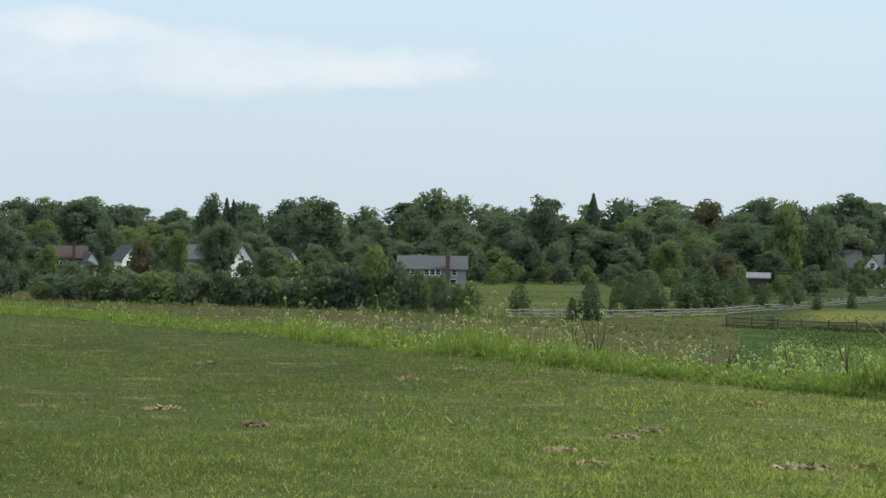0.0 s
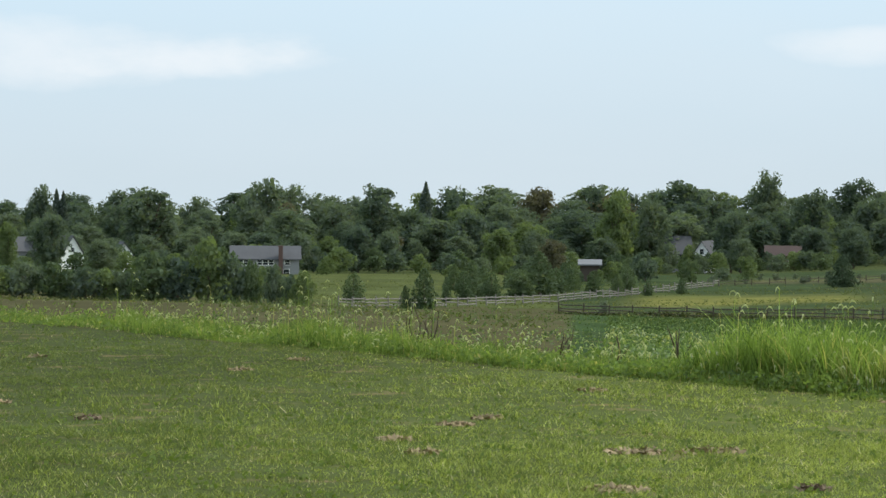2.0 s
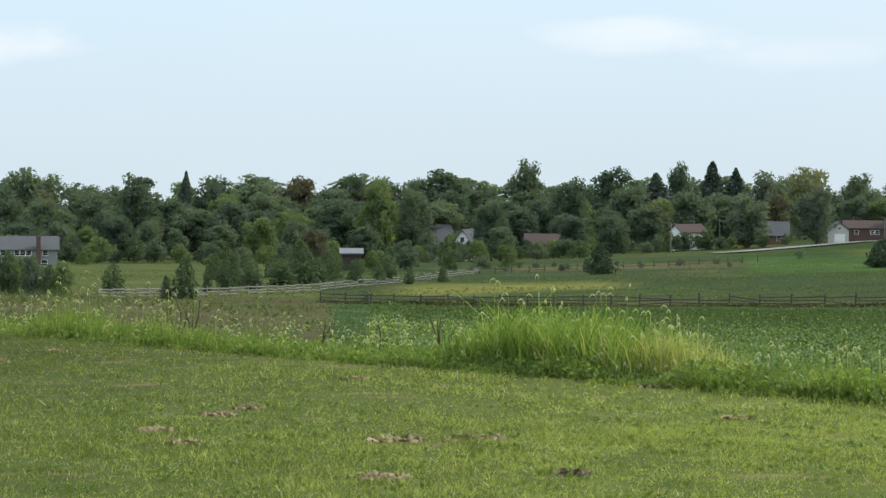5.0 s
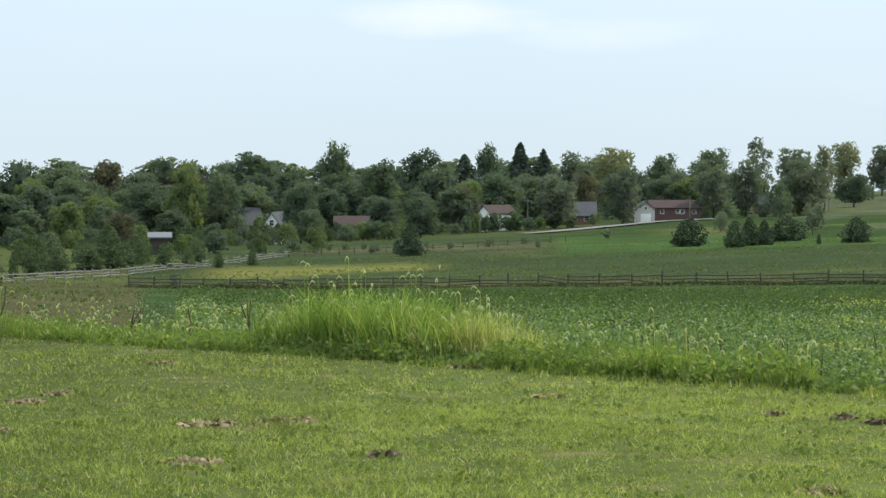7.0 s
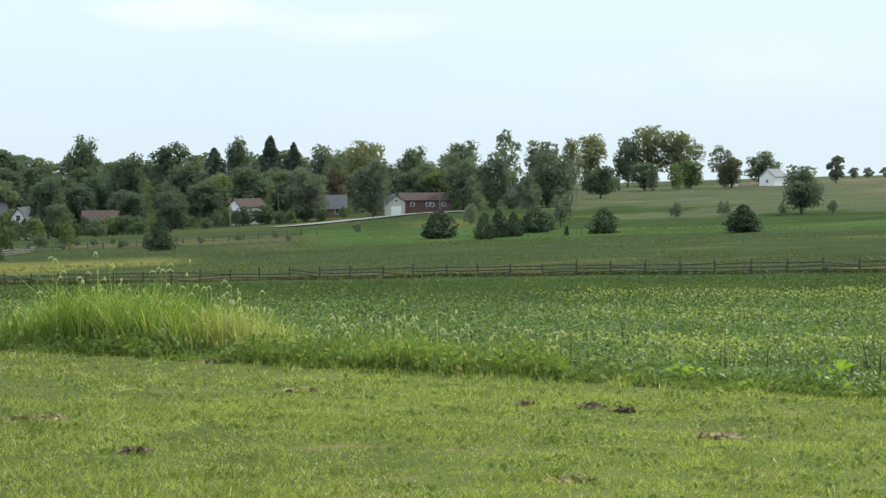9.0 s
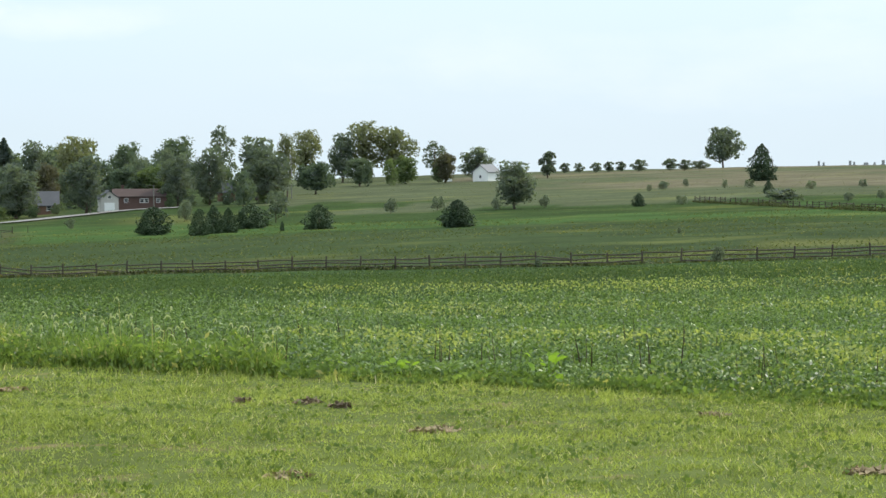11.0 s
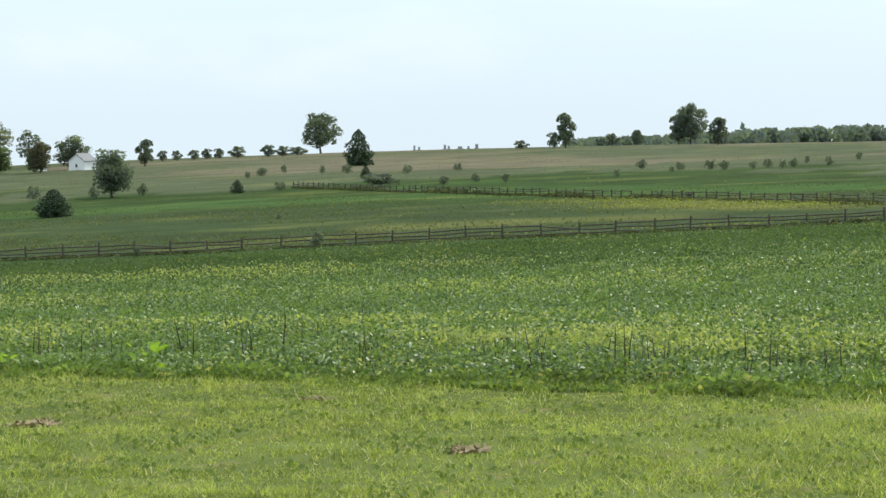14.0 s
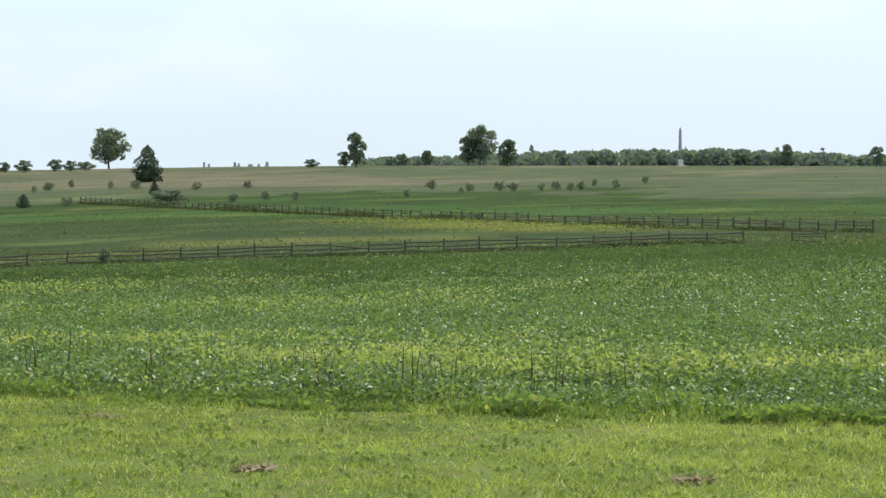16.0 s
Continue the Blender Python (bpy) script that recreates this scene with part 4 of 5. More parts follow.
house("low brown house with reddish roof", 12.8, 570, -90, 8, 8.5, 3.4, 5.6, BROWN_WALL, ROOF_RUST, [(-2, 1.9, 1.2, 1.1, "+x"), (2, 1.9, 1.2, 1.1, "+x")])
house("white house with shallow rusty roof", 16.46, 565, -60, 6.5, 7.0, 4.5, 6.3, WHITE, ROOF_RUST, [(-2, 2.8, 1.1, 1.2, "+x"), (0.4, 2.8, 1.1, 1.2, "+x"), (2.6, 2.8, 1.1, 1.2, "+x")])
house("long low house with broad grey roof", 18.6, 590, -90, 9, 7.4, 2.4, 5.6, BROWN_WALL, ROOF_GREY, [(-2, 1.6, 1.2, 1.1, "+x"), (1.5, 1.6, 1.2, 1.1, "+x")])
house("long red brick house with brown roof", 21.0, 592, -90, 9, 13.5, 3.3, 5.0, BRICK, ROOF_RUST, [(i, 2.3, 0.9, 0.9, "+x") for i in (-3.6, 0.4, 1.6, 4.6)], (-1.0, -4.5, 0.9, 5.9))
house("white gabled garage with white door", 20.2, 582, 6, 4.6, 7, 3.4, 5.2, TAN_WALL, ROOF_GREY, [(0, 3.7, 0.7, 0.6, "-y")], None, "garage", "garage", "")
garage = bpy.data.objects["garage"]
bm = bmesh.new()
box(bm, (2.6, 0.1, 2.3), (0, -3.54, 1.15))
for z in (0.6, 1.15, 1.7):
    box(bm, (2.5, 0.03, 0.06), (0, -3.6, z))
part("garage_door", bm, WHITE, garage, "white panelled garage door")
house("small grey-roofed house beside the shade trees", 23.16, 640, -90, 6, 5.0, 2.6, 4.8, BROWN_WALL, ROOF_GREY, [(0, 1.8, 1.1, 1.1, "+x")])
house("white barn with pale roof on the ridge", 29.73, 785, -35, 6.4, 7.0, 3.3, 5.6, WHITE, ROOF_METAL, [(0, 1.6, 0.9, 1.0, "-y")], None, "barn", "barn", "")
house("small white outbuilding on the ridge", 28.75, 800, 0, 3.0, 4.0, 3.0, 5.4, WHITE, ROOF_METAL, [], None, "outbuilding", "outbuilding", "")


def utility_pole(bearing, d, tall, arm):
    root = thing("utility_pole", "weathered wooden utility pole with crossarm" if arm else "street lamp pole with a short curved arm", "utility pole", "roadside poles")
    root.location = spot(bearing, d)
    pts, faces = tube_piece((0, 0, -0.5), (0, 0, tall), 0.17, 0.11, 8)
    quads("pole", pts, faces, RAIL_GREY, root)
    bm = bmesh.new()
    if arm:
        box(bm, (1.9, 0.12, 0.14), (0, -0.12, tall - 0.5))
        for s in (-0.8, -0.3, 0.3, 0.8):
            box(bm, (0.07, 0.07, 0.14), (s, -0.12, tall - 0.36))
        part("crossarm", bm, RAIL_GREY, root)
    else:
        box(bm, (1.3, 0.07, 0.07), (-0.6, 0, tall - 0.1))
        box(bm, (0.5, 0.19, 0.13), (-1.3, 0, tall - 0.15))
        part("lamp_arm", bm, RAIL_GREY, root)


for bearing, d, tall, arm in ((17.26, 560, 7.7, True), (24.8, 640, 12, True), (19.76, 560, 8.5, True), (21.34, 480, 7.3, False), (16.04, 540, 7.2, False)):
    utility_pole(bearing, d, tall, arm)


def obelisk():
    root = thing("obelisk", "tall pale granite obelisk monument rising above the far woods", "monument")
    root.location = spot(50.08, 1800)
    tall = 40.0
    for name, rings in (("shaft", ((1.25, 6.0), (0.68, tall - 2.4), (0.05, tall))), ("plinth", ((4.0, -1.0), (4.0, 2.0), (2.6, 2.0), (2.6, 5.0), (1.8, 6.0)))):
        bm = bmesh.new()
        levels = [[bm.verts.new((sx * w, sy * w, z)) for sx, sy in ((-1, -1), (1, -1), (1, 1), (-1, 1))] for w, z in rings]
        for a, b in zip(levels, levels[1:]):
            for k in range(4):
                bm.faces.new((a[k], a[(k + 1) % 4], b[(k + 1) % 4], b[k]))
        bm.faces.new(levels[-1])
        part(name, bm, SHADED_STONE, root)


obelisk()


def monument_stone(bearing, d, tall, wide):
    root = thing("monument_stone", "small grey granite battlefield marker on the ridge", "monument", "ridge markers")
    root.location = spot(bearing, d)
    for name, size, z in (("plinth", (wide * 1.2, wide * 0.9, 0.35), 0.1), ("stone", (wide * 0.8, wide * 0.5, tall), tall / 2 + 0.25)):
        bm = bmesh.new()
        box(bm, size, (0, 0, z))
        bmesh.ops.bevel(bm, geom=bm.edges[:], offset=0.06, segments=1, affect="EDGES")
        part(name, bm, STONE if tall > 2 else SHADED_STONE, root)


for row in ((50.1, 905, 2.4, 2.4), (38.07, 940, 1.9, 1.0), (38.19, 940, 1.2, 1.0), (38.84, 940, 1.7, 1.2), (38.94, 940, 1.2, 1.0), (39.65, 940, 1.7, 1.4), (39.44, 940, 0.9, 1.0), (39.23, 940, 0.9, 2.0)):
    monument_stone(*row)


def build_road():
    """A gravel road laid a little above the land."""
    verts, faces = [], []
    way = [(spot(b, d)[:2]) for b, d in ((17.0, 503), (17.3, 505), (17.6, 508), (18.8, 530), (19.8, 556), (20.6, 574), (21.4, 578), (22.0, 581))]
    xs = np.interp(np.linspace(0, len(way) - 1, 120), range(len(way)), [p[0] for p in way])
    ys = np.interp(np.linspace(0, len(way) - 1, 120), range(len(way)), [p[1] for p in way])
    for i in range(120):
        j, k = max(i - 1, 0), min(i + 1, 119)
        t = Vector((xs[k] - xs[j], ys[k] - ys[j])).normalized()
        for s in (-3.2, -1.6, 0, 1.6, 3.2):
            u, v = xs[i] - t.y * s, ys[i] + t.x * s
            verts.append((u, v, float(height(u, v)) + 0.38 - 0.03 * abs(s)))
    for i in range(119):
        faces += [(i * 5 + k, i * 5 + k + 1, i * 5 + k + 6, i * 5 + k + 5) for k in range(4)]
    tagged(mesh_object("road", verts, faces, GRAVEL), "pale grey country road past the houses", "road", "", "structure")


build_road()


# ---- growth on the ground ----
def scatter(count, low, high, first, last, rng):
    """Places evenly spread over a sector of the plan."""
    d = np.sqrt(rng.uniform(low ** 2, high ** 2, count))
    a = np.radians(rng.uniform(first, last, count))
    return d * np.sin(a), d * np.cos(a)


def on_ground(x, y):
    return np.stack([x, y, height(x, y)], 1)


def field_noise(x, y, scale, seed):
    return np.array([noise.noise((u * scale, v * scale, seed)) for u, v in zip(x, y)])


def grow_lawn():
    rng = np.random.default_rng(101)
    bright, dull = [], []
    for low, high, count, size in ((19, 34, 70000, 0.075), (34, 60, 62000, 0.085), (60, 110, 42000, 0.10)):
        x, y = scatter(count, low, high, -13, 58, rng)
        keep = beyond_lawn(x, y) < 0.15
        x, y = x[keep], y[keep]
        u, v = x * math.cos(EDGE_NORMAL) - y * math.sin(EDGE_NORMAL), beyond_lawn(x, y)
        thick = 0.8 + 0.7 * field_noise(x, y, 0.9, 3.0) + 0.7 * field_noise(u * 0.35, v, 0.45, 8.0)
        keep = rng.uniform(0, 1, len(x)) < np.clip(thick, 0.5, 1)
        x, y, thick = x[keep], y[keep], thick[keep]
        p = on_ground(x, y)
        k = 5
        thick = thick * rng.choice([0.7, 1.0, 1.6], len(p), p=[0.5, 0.36, 0.14])
        p = np.repeat(p, k, 0) + np.concatenate([rng.normal(0, 0.035, (len(p) * k, 2)), np.zeros((len(p) * k, 1))], 1)
        n_all = len(p)
        tall = rng.uniform(0.5, 1.4, n_all) * size * np.repeat(np.clip(thick, 0.5, 1.6), k)
        wide = rng.uniform(0.009, 0.021, n_all) * (low / 20) ** 0.5
        # painted shade: darker blades give way to brighter ones along the slope
        lit = rng.uniform(0, 1, n_all) < lit_share(p[:, 0], p[:, 1])
        for some, where in ((bright, lit), (dull, ~lit)):
            some.append(blades(p[where], tall[where], wide[where], rng, 1.1, 0.6, 1))
    tagged(quads("lawn_grass", *joined(bright), BLADE), "short mown bright green lawn grass with paler tufts", "grass", "", "stuff")
    tagged(quads("dull_lawn_grass", *joined(dull), BLADE_SHADED), "short mown lawn grass with cloud shade in its colour", "grass", "", "stuff")


def grow_shade_tufts():
    """Darker low tufts in the lawn, standing in for shadow between the clumps."""
    rng = np.random.default_rng(106)
    pieces = []
    for low, high, count in ((19, 36, 42000), (36, 90, 42000)):
        x, y = scatter(count, low, high, -13, 58, rng)
        u, v = x * math.cos(EDGE_NORMAL) - y * math.sin(EDGE_NORMAL), beyond_lawn(x, y)
        keep = (v < 0) & (field_noise(u * 0.5, v, 1.6, 12.0) + 0.5 * field_noise(x, y, 5.0, 3.0) > 0.2)
        p = on_ground(x[keep], y[keep])
        p[:, 2] += rng.uniform(0.005, 0.07, len(p))
        pieces.append(cards(p, rng.uniform(0.025, 0.06, len(p)) * (low / 19) ** 0.4, rng, 0.1, 1.6))
    tagged(quads("lawn_clover", *joined(pieces), SHADE_TUFT), "dark green tufts painting the shadow gaps in the mown lawn", "clover", "", "stuff")


def bean_plants(bands, mat, name, label, seed):
    rng = np.random.default_rng(seed)
    pieces = []
    for low, high, count, leaf, k in bands:
        x, y = scatter(count, low, high, -2, 58, rng)
        bearing, d = np.degrees(np.arctan2(x, y)), np.hypot(x, y)
        past = beyond_lawn(x, y)
        keep = (past > 0.05) & (d * np.cos(np.radians(bearing - 44)) < 172 + 6 * np.sin(d * 0.7)) & ((bearing > 8.5) | (rng.uniform(0, 1, len(x)) < 0.05))
        x, y, past = x[keep], y[keep], past[keep]
        p = np.repeat(on_ground(x, y), k, 0)
        tall = np.repeat(0.46 + 0.30 * field_noise(x, y, 0.35, 5.0), k) * np.repeat(np.clip(0.5 + past * 0.16, 0.5, 1), k)
        s = rng.uniform(0, 1, len(p)) ** 0.6
        p = p + np.stack([rng.normal(0, 0.16, len(p)), rng.normal(0, 0.16, len(p)), s * tall], 1)
        pieces.append(cards(p, rng.uniform(0.6, 1.4, len(p)) * leaf, rng, 0.15, 1.8))
    tagged(quads(name, *joined(pieces), mat), label, "crop field", "", "stuff")


def grow_beans():
    bean_plants(((28, 50, 20000, 0.044, 14), (50, 80, 34000, 0.05, 6), (80, 95, 7000, 0.05, 4)), BEAN, "bean_field", "glossy green soybean plants behind the mown edge", 102)
    bean_plants(((66, 140, 54000, 0.065, 3), (140, 262, 60000, 0.09, 2)), BEAN_FAR, "far_bean_field", "dull green soybean field stretching to the rail fence", 112)


def yellow_beans():
    """Yellowing plants in ragged streaks that follow the drill rows."""
    rng = np.random.default_rng(108)
    x, y = scatter(150000, 29, 175, 20, 58, rng)
    b, d = np.degrees(np.arctan2(x, y)), np.hypot(x, y)
    past, depth = beyond_lawn(x, y), d * np.cos(np.radians(b - 44))
    u = d * np.sin(np.radians(b - 44))
    ragged = field_noise(u * 0.25, depth, 0.35, 4.0) + 0.6 * field_noise(u, depth, 0.5, 9.0)
    share = np.zeros(len(x))
    for middle, reach, first, last, much in ((36.0, 1.5, 26, 58, 4.0), (42.0, 1.5, 24, 50, 1.2), (62.0, 3.0, 22, 46, 0.3), (84.0, 5.0, 24, 38, 0.32), (98.0, 4.0, 42, 50, 0.12), (140.0, 4.0, 34, 40, 0.08)):
        fade = np.clip((b - first) / 2.0, 0, 1) * np.clip((last - b) / 2.0, 0, 1)
        share += much * np.exp(-((depth + 3 * field_noise(u, depth, 0.05, middle) - middle) / reach) ** 2) * fade
    keep = (past > 0.8) & (rng.uniform(0, 1, len(x)) < share * np.clip(0.45 + 1.6 * ragged, 0, 1) * np.clip(90 / d, 0.6, 1.6) * 0.7)
    x, y, d = x[keep], y[keep], d[keep]
    k = 7
    p = np.repeat(on_ground(x, y), k, 0) + np.stack([rng.normal(0, 1, len(x) * k) * np.repeat(np.clip(d / 130, 0.14, 0.6), k), rng.normal(0, 1, len(x) * k) * np.repeat(np.clip(d / 130, 0.14, 0.6), k), rng.uniform(0.25, 0.62, len(x) * k)], 1)
    tagged(quads("yellowed_beans", *cards(p, rng.uniform(0.6, 1.4, len(p)) * np.repeat(np.clip(0.04 + 0.0002 * d, 0.048, 0.06), k), rng, 0.15, 1.7), BEAN_DRY), "yellowing soybean leaves in streaks across the field", "crop field", "", "stuff")


def grow_stalks():
    rng = np.random.default_rng(103)
    x, y = scatter(12000, 29, 60, 20, 57, rng)
    past = beyond_lawn(x, y)
    keep = (past > 0.7) & (past < rng.uniform(2, 12, len(x))) & (0.7 * field_noise(x, y, 0.2, 2.0) + 0.8 * field_noise(x, y, 1.1, 5.0) > 0.24 + 0.3 * np.clip((np.degrees(np.arctan2(x, y)) - 38) / 10, 0, 1))
    x, y = x[keep], y[keep]
    p = on_ground(x, y)
    pts, faces = blades(p, rng.uniform(0.45, 0.92, len(p)), rng.uniform(0.022, 0.046, len(p)), rng, 0.22, 0.3, 2)
    tagged(quads("dead_stalks", pts, faces, STALK), "dark dead weed stalks standing among the beans", "weeds", "", "stuff")


def foxtail(centres, tall, rng, heads=0.4, leafy=0.98, broad=1.0, lean=0.5):
    """Tall grass: stems with long leaves and some drooping seed heads."""
    n_all = len(centres)
    leaf = blades(np.repeat(centres, 3, 0) + np.concatenate([rng.normal(0, 0.06, (n_all * 3, 2)), np.zeros((n_all * 3, 1))], 1),
                  np.repeat(tall, 3) * leafy * rng.uniform(0.45, 1.0, n_all * 3), broad * rng.uniform(0.016, 0.034, n_all * 3), rng, lean, 1.2, 3)
    pick = rng.uniform(0, 1, n_all) < heads
    c, h = centres[pick], tall[pick]
    k = len(c)
    a = rng.uniform(0, 2 * np.pi, k)
    go = np.stack([np.cos(a), np.sin(a), np.zeros(k)], 1)
    stem_top = c + go * (0.06 * h)[:, None] + np.array([0, 0, 1.0]) * (h * rng.uniform(0.85, 1.18, k))[:, None]
    side = np.stack([-np.sin(a), np.cos(a), np.zeros(k)], 1)
    stem = np.stack([c - side * 0.005, c + side * 0.005, stem_top + side * 0.005, stem_top - side * 0.005], 1).reshape(-1, 3)
    stem_faces = np.arange(k)[:, None] * 4 + np.arange(4)
    levels = []
    for s, w in ((0, 0.007), (0.35, 0.016), (0.75, 0.014), (1.0, 0.004)):
        m = stem_top + go * (0.15 * s) + np.array([0, 0, 1.0]) * (0.09 * np.sin(s * 2.6) - 0.08 * s * s)
        levels += [m - side * w, m + side * w]
    head = np.stack(levels, 1).reshape(-1, 3)
    b = np.arange(k)[:, None] * 8
    head_faces = np.concatenate([b + np.array([2 * j, 2 * j + 1, 2 * j + 3, 2 * j + 2]) for j in range(3)], 0)
    levels = []
    for s, w in ((0, 0.007), (0.35, 0.016), (0.75, 0.014), (1.0, 0.004)):
        m = stem_top + go * (0.15 * s) + np.array([0, 0, 1.0]) * (0.09 * np.sin(s * 2.6) - 0.08 * s * s)
        up = np.array([0, 0, 1.0]) * w
        levels += [m - up, m + up]
    cross = np.stack(levels, 1).reshape(-1, 3)
    return joined([leaf, (stem, stem_faces)]), joined([(head, head_faces), (cross, head_faces)])


def edge_place(bearing, past):
    """A place a given way past the mown edge, seen along a bearing."""
    d = (EDGE_AWAY + past) / np.cos(np.radians(np.asarray(bearing) - np.degrees(EDGE_NORMAL)))
    return d * np.sin(np.radians(bearing)), d * np.cos(np.radians(bearing))


def grow_edge():
    """The weedy strip along the mown edge."""
    rng = np.random.default_rng(104)
    leaf_parts, head_parts = [], []
    for first, last, count, deep, tall, heads, leafy in ((-13, 9, 5000, 3.0, 0.5, 0.02, 0.6), (-4, 3.5, 2600, 2.6, 1.15, 0.075, 0.62), (3, 9.5, 1900, 2.6, 0.75, 0.045, 0.6), (8, 17, 1900, 2.0, 0.6, 0.05, 0.7), (16.5, 24.5, 2400, 2.0, 0.78, 0.04, 0.8), (24, 57, 1300, 2.2, 0.3, 0.03, 0.8)):
        b = rng.uniform(first, last, count)
        x, y = edge_place(b, rng.uniform(0, 1, count) ** 1.3 * deep)
        t = tall * np.clip(0.75 + 1.1 * field_noise(x, y, 0.45, 1.0), 0.25, 1.5) * rng.uniform(0.6, 1.15, count)
        one, two = foxtail(on_ground(x, y), t, rng, heads, leafy, 1.25)
        leaf_parts.append(one)
        head_parts.append(two)
    # unmown fringe where the lawn runs into the crop
    b = rng.uniform(14, 57.5, 10000)
    x, y = edge_place(b, -0.5 + rng.uniform(0, 1, len(b)) ** 0.8 * 1.5 + 0.3 * np.sin(b * 2.1) + 0.2 * np.sin(b * 5.3))
    fringe = blades(on_ground(x, y), rng.uniform(0.06, 0.17, len(b)), rng.uniform(0.014, 0.03, len(b)), rng, 0.8, 0.8, 2)
    tagged(quads("edge_fringe", *fringe, BLADE), "ragged fringe of longer bright grass at the crop's edge", "grass", "", "stuff")
    weeds = []
    for first, last, count, deep, tall in ((-13, 9, 16000, 3.5, 0.45), (8, 26, 13000, 3.0, 0.5), (26, 57, 16000, 1.6, 0.22)):
        b = rng.uniform(first, last, count)
        x, y = edge_place(b, -0.4 + rng.uniform(0, 1, count) * deep)
        p = on_ground(x, y)
        p[:, 2] += rng.uniform(0, 1, count) * tall * np.clip(0.7 + 1.2 * field_noise(x, y, 0.6, 7.0), 0.2, 1.6)
        weeds.append(cards(p, rng.uniform(0.03, 0.08, count), rng, 0.0, 1.9))
    tagged(quads("edge_weeds", *joined(weeds), WEED), "tangled low leafy weeds along the lawn's edge", "weeds", "", "stuff")
    tagged(quads("edge_grass", *joined(leaf_parts), TALL), "unmown tall green grass along the lawn's edge", "grass", "", "stuff")
    tagged(quads("edge_seed_heads", *joined(head_parts), SEED), "pale drooping foxtail seed heads over the tall grass", "grass", "", "stuff")


def grass_clump(bearing, past, wide, deep, tall, count, seed, mat, label):
    rng = np.random.default_rng(seed)
    x0, y0 = edge_place(bearing, past)
    along = np.array([math.cos(EDGE_NORMAL), -math.sin(EDGE_NORMAL)])
    across = np.array([math.sin(EDGE_NORMAL), math.cos(EDGE_NORMAL)])
    u, v = rng.uniform(-1, 1, count), rng.uniform(-1, 1, count)
    x = x0 + along[0] * u * wide / 2 + across[0] * v * deep / 2
    y = y0 + along[1] * u * wide / 2 + across[1] * v * deep / 2
    t = tall * np.sqrt(np.clip(1.05 - 0.75 * u ** 2 - 0.15 * v ** 2, 0.15, 1)) * rng.uniform(0.45, 1.1, count) * (1 + 0.35 * field_noise(x, y, 0.8, 4.0))
    one, two = foxtail(on_ground(x, y), t, rng, 0.035, 1.0, 1.6, 0.55)
    root = thing("tall_grass_clump", label, "grass", "tall grass clumps")
    tagged(quads("foliage", *one, mat, root), "", "", "", "stuff")
    tagged(quads("seed_fringe", *two, SEED, root), "pale nodding seed heads", "", "", "stuff")


def broad_weed(bearing, past, tall, seed):
    """A large-leaved weed: a stem with big heart-shaped leaves."""
    rng = np.random.default_rng(seed)
    root = thing("broad_leaved_weed", "bright green large-leaved weed at the field's edge", "weed", "large-leaved weeds")
    x, y = edge_place(bearing, past)
    root.location = (float(x), float(y), float(height(x, y)))
    quads("stem", *joined([tube_piece((0, 0, -0.05), (0.03, 0.02, tall * 0.9), 0.02, 0.01, 5)]), BIG_LEAF, root)
    for i in range(16):
        a, z = rng.uniform(0, 2 * np.pi), tall * rng.uniform(0.2, 1.0)
        r, s = rng.uniform(0.08, 0.3), rng.uniform(0.09, 0.17)
        bm = bmesh.new()
        ring = [bm.verts.new((s * 0.5 * px, s * 0.5 * py, pz * s)) for px, py, pz in ((-0.75, 0.3, 0), (-0.95, -0.2, 0.05), (-0.5, -0.85, 0.02), (0, -1.25, -0.15), (0.5, -0.85, 0.02), (0.95, -0.2, 0.05), (0.75, 0.3, 0), (0.3, 0.75, 0), (0, 0.5, -0.05), (-0.3, 0.75, 0))]
        middle = bm.verts.new((0, -0.1 * s, -0.08 * s))
        for k in range(10):
            bm.faces.new((ring[k], ring[(k + 1) % 10], middle))
        leaf = part("leaf", bm, BIG_LEAF, root)
        leaf.matrix_basis = pose(r * math.cos(a), r * math.sin(a), z, rng.uniform(-60, 10), rng.uniform(-35, 35), math.degrees(a) + 90)


def dead_weed(bearing, past, tall, seed):
    """A dark withered weed with a few bent stems."""
    rng = np.random.default_rng(seed)
    root = thing("dead_weed", "dark withered weed standing at the field's edge", "weed", "withered weeds")
    x, y = edge_place(bearing, past)
    root.location = (float(x), float(y), float(height(x, y)))
    for _ in range(4):
        a, lean, h = rng.uniform(0, 6.28), rng.uniform(0.05, 0.3), tall * rng.uniform(0.6, 1.0)
        knee = np.array([lean * math.cos(a), lean * math.sin(a), h * 0.6])
        tip = knee + np.array([rng.uniform(-0.2, 0.2), rng.uniform(-0.2, 0.2), h * 0.4])
        quads("stem", *joined([tube_piece((0, 0, -0.05), knee, 0.022, 0.018, 5), tube_piece(knee, tip, 0.018, 0.008, 5)]), STALK, root)


